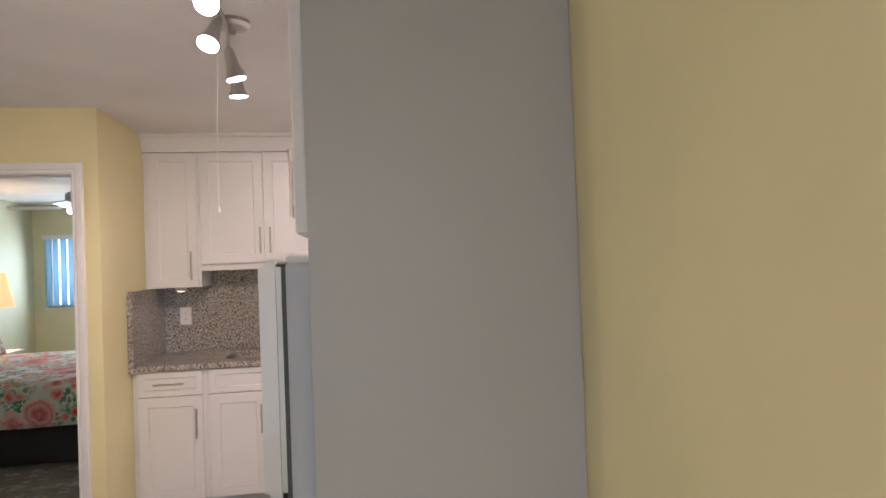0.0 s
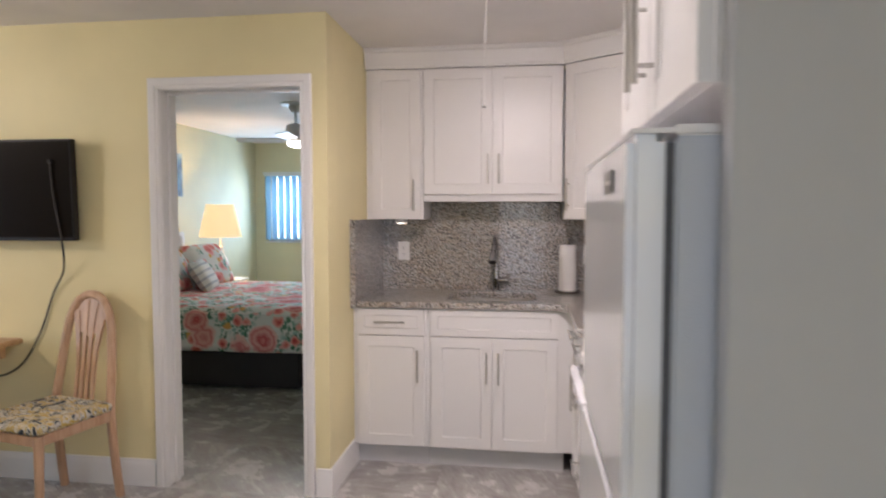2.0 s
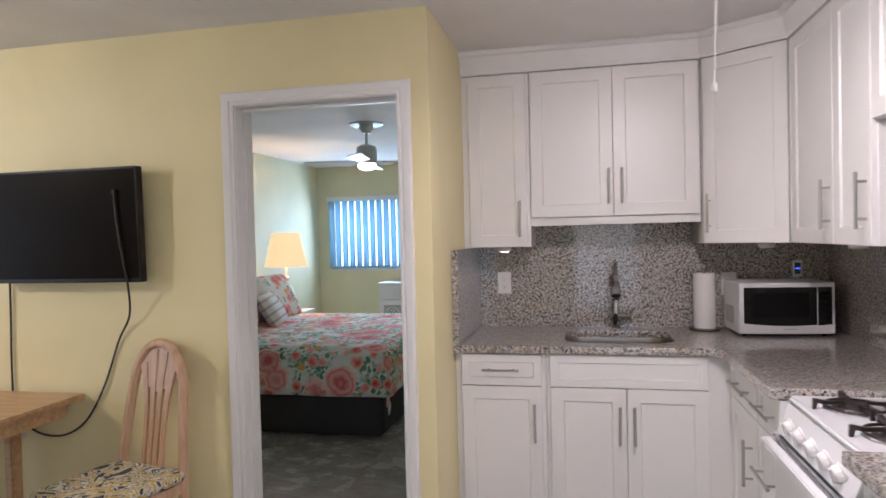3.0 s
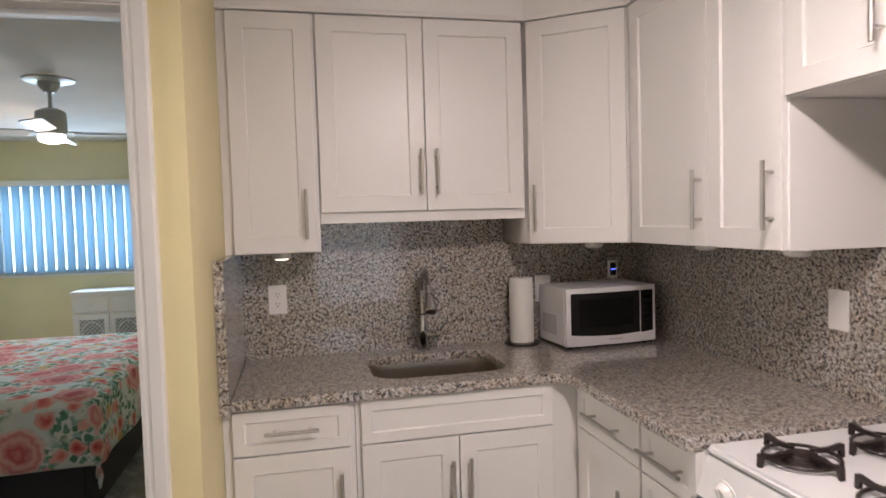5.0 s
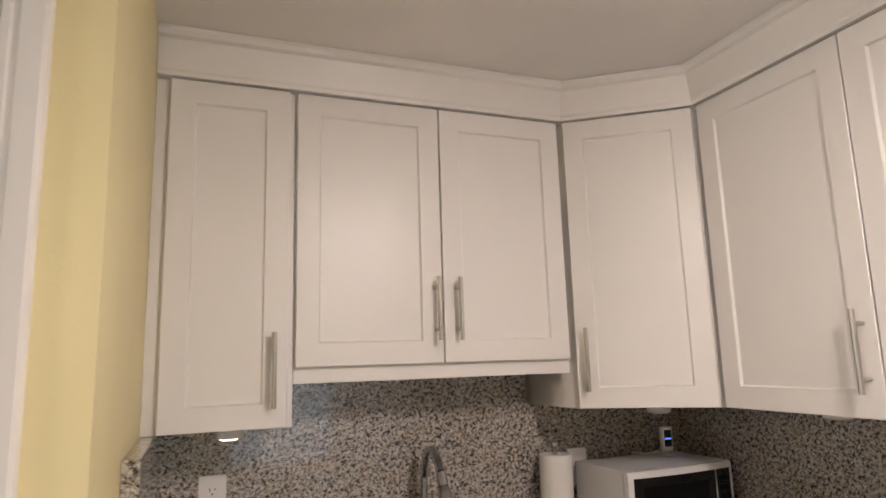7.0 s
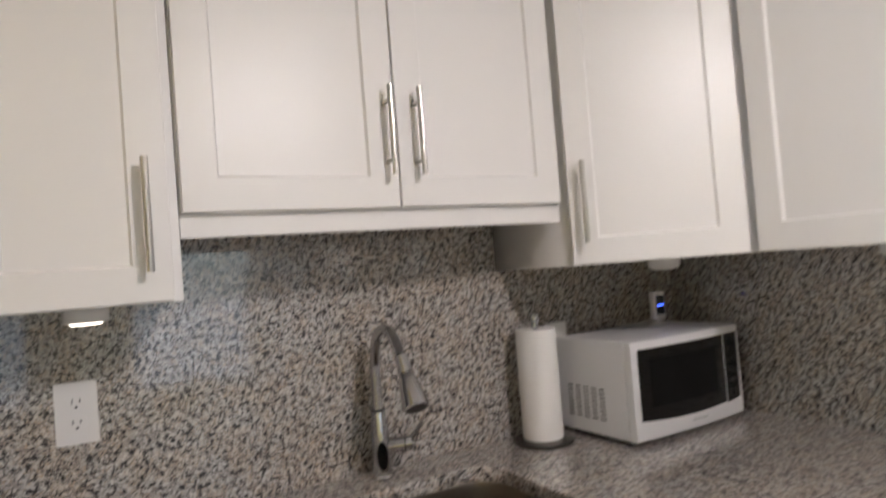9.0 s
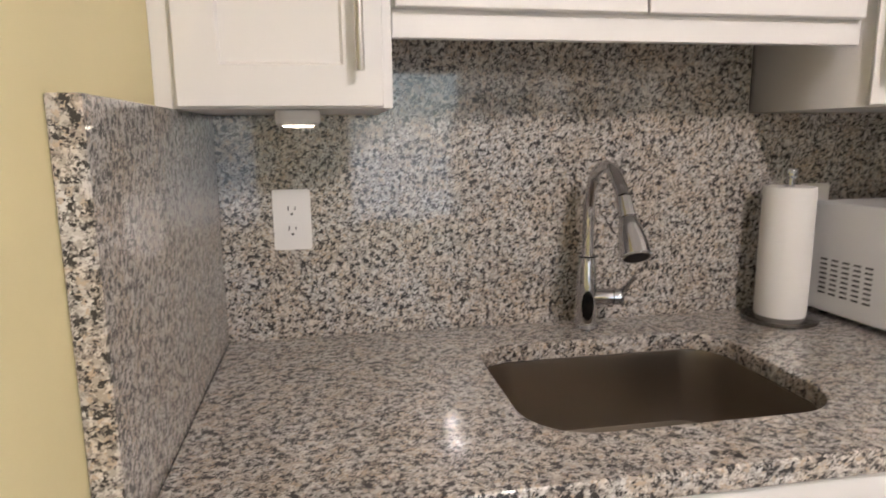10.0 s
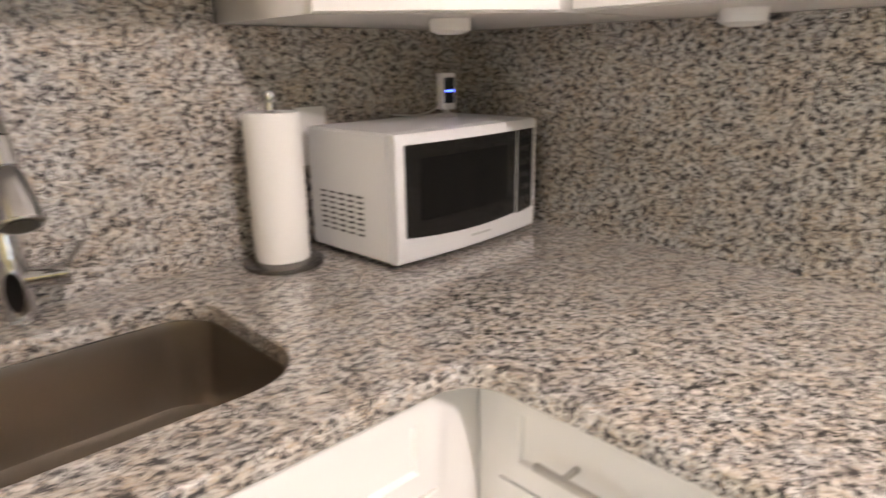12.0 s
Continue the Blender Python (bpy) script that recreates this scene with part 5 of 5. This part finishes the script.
make_nightstand()
lampt = thing("table_lamp", "white table lamp with a pleated cream shade, switched on", "lamp", pose(-2.60, 2.97, 0.6255))
part("base", lathe(((0, 0), (0.075, 0), (0.078, 0.012), (0.05, 0.03), (0.045, 0.05), (0.085, 0.12), (0.092, 0.18), (0.070, 0.25), (0.030, 0.30), (0.024, 0.34), (0.034, 0.36), (0.034, 0.375), (0.012, 0.385), (0.010, 0.50), (0, 0.50)), 32), WHITE_WOOD, lampt)
bm = bmesh.new()
ra, rb = [], []
NP = 96
for k in range(NP):
    t, wob = 2 * math.pi * k / NP, 0.003 * (k % 2)
    sq = 1 + 0.05 * math.cos(4 * t)
    ra.append(bm.verts.new(((0.150 + wob) * sq * math.cos(t), (0.150 + wob) * sq * math.sin(t), 0.865)))
    rb.append(bm.verts.new(((0.232 + wob) * sq * math.cos(t), (0.232 + wob) * sq * math.sin(t), 0.495)))
for k in range(NP):
    bm.faces.new((rb[k], rb[(k + 1) % NP], ra[(k + 1) % NP], ra[k]))
sh = part("shade", bm, SHADE, lampt, "pleated cream lampshade glowing warm")
sm = sh.modifiers.new("thickness", "SOLIDIFY")
sm.thickness = 0.002
lamp("bedside_bulb", "POINT", pose(-2.60, 2.97, 1.30), 25, (1.0, 0.66, 0.32), 0.04)

pic = thing("wall_picture", "unframed blue harbour canvas print on the bedroom wall", "picture", pose(BX, 2.52, 1.83))
part("canvas", boxed((0.0005, 0.030, -0.39, 0.39, -0.245, 0.245)), PRINT, pic, bevel=0.002)


def make_dresser():
    d = thing("dresser", "white painted dresser with arched lattice doors under the bedroom window", "dresser", pose(-2.06, 4.50, 0))
    w, dep = 1.10, 0.43
    part("body", boxed((0.02, w - 0.02, 0.02, dep, 0.05, 0.785)), WHITE_WOOD, d, bevel=0.004)
    part("top", boxed((0, w, 0, dep, 0.785, 0.815)), WHITE_WOOD, d, bevel=0.008)
    part("plinth", boxed((0.04, w - 0.04, 0.04, dep - 0.02, 0, 0.05)), WHITE_WOOD, d)
    for k in range(3):
        x0 = 0.035 + k * 0.345
        dr = part("drawer", boxed((x0, x0 + 0.335, 0.004, 0.02, 0.60, 0.755)), WHITE_WOOD, d, bevel=0.005)
        part("knob", lathe(((0, 0), (0.006, 0), (0.006, 0.010), (0.013, 0.016), (0.010, 0.022), (0, 0.024)), 16), WHITE_WOOD, dr, m=pose(x0 + 0.167, 0.004, 0.68, 90))
        door = part("door", boxed((x0, x0 + 0.05, 0.004, 0.02, 0.08, 0.585), (x0 + 0.285, x0 + 0.335, 0.004, 0.02, 0.08, 0.585), (x0 + 0.05, x0 + 0.285, 0.004, 0.02, 0.08, 0.13), (x0 + 0.05, x0 + 0.285, 0.004, 0.02, 0.52, 0.585)), WHITE_WOOD, d, bevel=0.003)
        bm = bmesh.new()
        cx = x0 + 0.1675
        for s in (-1, 1):
            for q in range(-6, 12):
                a = Vector((cx - 0.115, 0.014, 0.13 + q * 0.045))
                b = a + Vector((0.23, 0, 0.23))
                if s < 0:
                    a, b = Vector((2 * cx - a.x, a.y + 0.002, a.z)), Vector((2 * cx - b.x, b.y + 0.002, b.z))
                lo, hi = 0.13, 0.52
                dz = b - a
                t0, t1 = max(0, (lo - a.z) / dz.z), min(1, (hi - a.z) / dz.z)
                if t1 > t0 + 0.02:
                    rod(bm, a + dz * t0, a + dz * t1, 0.003, n=6)
        part("lattice", bm, WHITE_WOOD, door, "white woven lattice panel")
        part("lattice_backing", boxed((x0 + 0.05, x0 + 0.285, 0.0175, 0.0195, 0.13, 0.52)), material("lattice_dark", (0.30, 0.31, 0.32), 0.8), door)
        ar = spline([(cx - 0.105, 0.010, 0.30), (cx - 0.085, 0.010, 0.44), (cx, 0.010, 0.495), (cx + 0.085, 0.010, 0.44), (cx + 0.105, 0.010, 0.30)], 6)
        part("arch_trim", sweep(ar, 0.006, 8), WHITE_WOOD, door)


make_dresser()


def make_blinds():
    b = thing("vertical_blinds", "pale vertical vinyl blinds half open over the bright bedroom window", "blinds", pose(WIN[0], FY - 0.04, WIN[3]))
    wd = WIN[1] - WIN[0]
    part("headrail", boxed((-0.02, wd + 0.02, -0.04, 0.03, -0.035, 0.02)), WHITE_WOOD, b, bevel=0.003)
    n = 16
    mesh = None
    for k in range(n):
        x = 0.035 + k * (wd - 0.07) / (n - 1)
        if mesh is None:
            bm = bmesh.new()
            cols = []
            for i in range(5):
                u = i / 4 - 0.5
                cols.append([bm.verts.new((u * 0.113, 0.014 * (1 - 4 * u * u), z)) for z in (-0.036, -0.965)])
            for p, q in zip(cols, cols[1:]):
                bm.faces.new((p[0], q[0], q[1], p[1]))
            s = part("slat", bm, BLIND, b)
            mesh = s.data
        else:
            s = new("slat", mesh)
            s.parent = b
        s.matrix_basis = pose(x, 0, 0, 0, 0, -27 + 7 * noise.noise(Vector((k * 1.7, 0, 0))))
        sol = s.modifiers.new("thickness", "SOLIDIFY")
        sol.thickness = 0.0012


make_blinds()


def make_fan():
    f = thing("ceiling_fan", "brushed steel ceiling fan with pale blades and a lit glass bowl", "ceiling fan", pose(-1.25, 1.85, HB))
    part("medallion", lathe(((0, -0.0005), (0.15, -0.0005), (0.15, -0.008), (0.12, -0.018), (0, -0.018)), 48), FAN_PAINT, f)
    part("canopy", lathe(((0, -0.018), (0.065, -0.018), (0.062, -0.045), (0.030, -0.085), (0, -0.086)), 32), FAN_PAINT, f)
    part("down_rod", lathe(((0, -0.08), (0.012, -0.08), (0.012, -0.20), (0, -0.20)), 16), FAN_PAINT, f)
    part("motor", lathe(((0, -0.185), (0.045, -0.185), (0.085, -0.205), (0.090, -0.225), (0.090, -0.330), (0.080, -0.350), (0, -0.350)), 40), FAN_PAINT, f)
    part("glass_bowl", lathe(((0, -0.352), (0.078, -0.352), (0.080, -0.375), (0.068, -0.395), (0.035, -0.406), (0, -0.408)), 40), FAN_LIGHT, f, "lit frosted glass bowl")
    for k in range(4):
        m = pose(0, 0, -0.338, 0, 0, 8 + 90 * k)
        bm = slab([round_rect(0.13, 0.56, -0.060, 0.060, 0.03, 5)], -0.004, 0.004, 0.002)
        bl = part("blade", bm, FAN_PAINT, f, m=m @ pose(0, 0, 0, 11))
        part("blade_arm", boxed((0.07, 0.17, -0.018, 0.018, 0.004, 0.009)), STEEL, bl)


make_fan()
lamp("fan_lamp", "POINT", pose(-1.25, 1.85, HB - 0.85), 3, (1.0, 0.94, 0.86), 0.06)

# ---- floor tiles ----


def floor_tiles():
    """Large square stone tiles along the walls; the nearest are parts of the floor, the rest one sheet."""
    s, gap = 0.61, 0.0009
    a = 0.0
    ca, sa = math.cos(a), math.sin(a)
    bm = bmesh.new()
    box(bm, -s / 2 + gap / 2, s / 2 - gap / 2, -s / 2 + gap / 2, s / 2 - gap / 2, -0.006, 0.0)
    bmesh.ops.bevel(bm, geom=[e for e in bm.edges if all(v.co.z > -0.001 for v in e.verts)], offset=0.0007, segments=1, affect="EDGES")
    whole = bpy.data.meshes.new("tile")
    bm.to_mesh(whole)
    whole.materials.append(TILE)
    rest = bmesh.new()
    for i in range(-40, 41):
        for j in range(-40, 41):
            x, y = (i * s * ca - j * s * sa) + 0.185, (i * s * sa + j * s * ca) - 1.355
            if not (LX - 0.2 < x < W + 0.2 and RY - 0.2 < y < FY + 0.1):
                continue
            if y > 0.2 and x > 0.1 or y > -0.9 and x < BX - 0.2:
                continue
            if -3.0 < x < 1.7 and -3.6 < y < 1.6:
                t = new("tile", whole)
                t.matrix_basis = pose(x, y, 0)
                t.parent = floor
            else:
                n = len(rest.verts)
                rest.from_mesh(whole)
                rest.verts.ensure_lookup_table()
                bmesh.ops.transform(rest, matrix=pose(x, y, 0), verts=rest.verts[n:])
    ob = part("far_tiles", rest, TILE, floor, smooth=False)
    tagged(ob, "grey marbled floor tiles further off", kind="stuff")


floor_tiles()
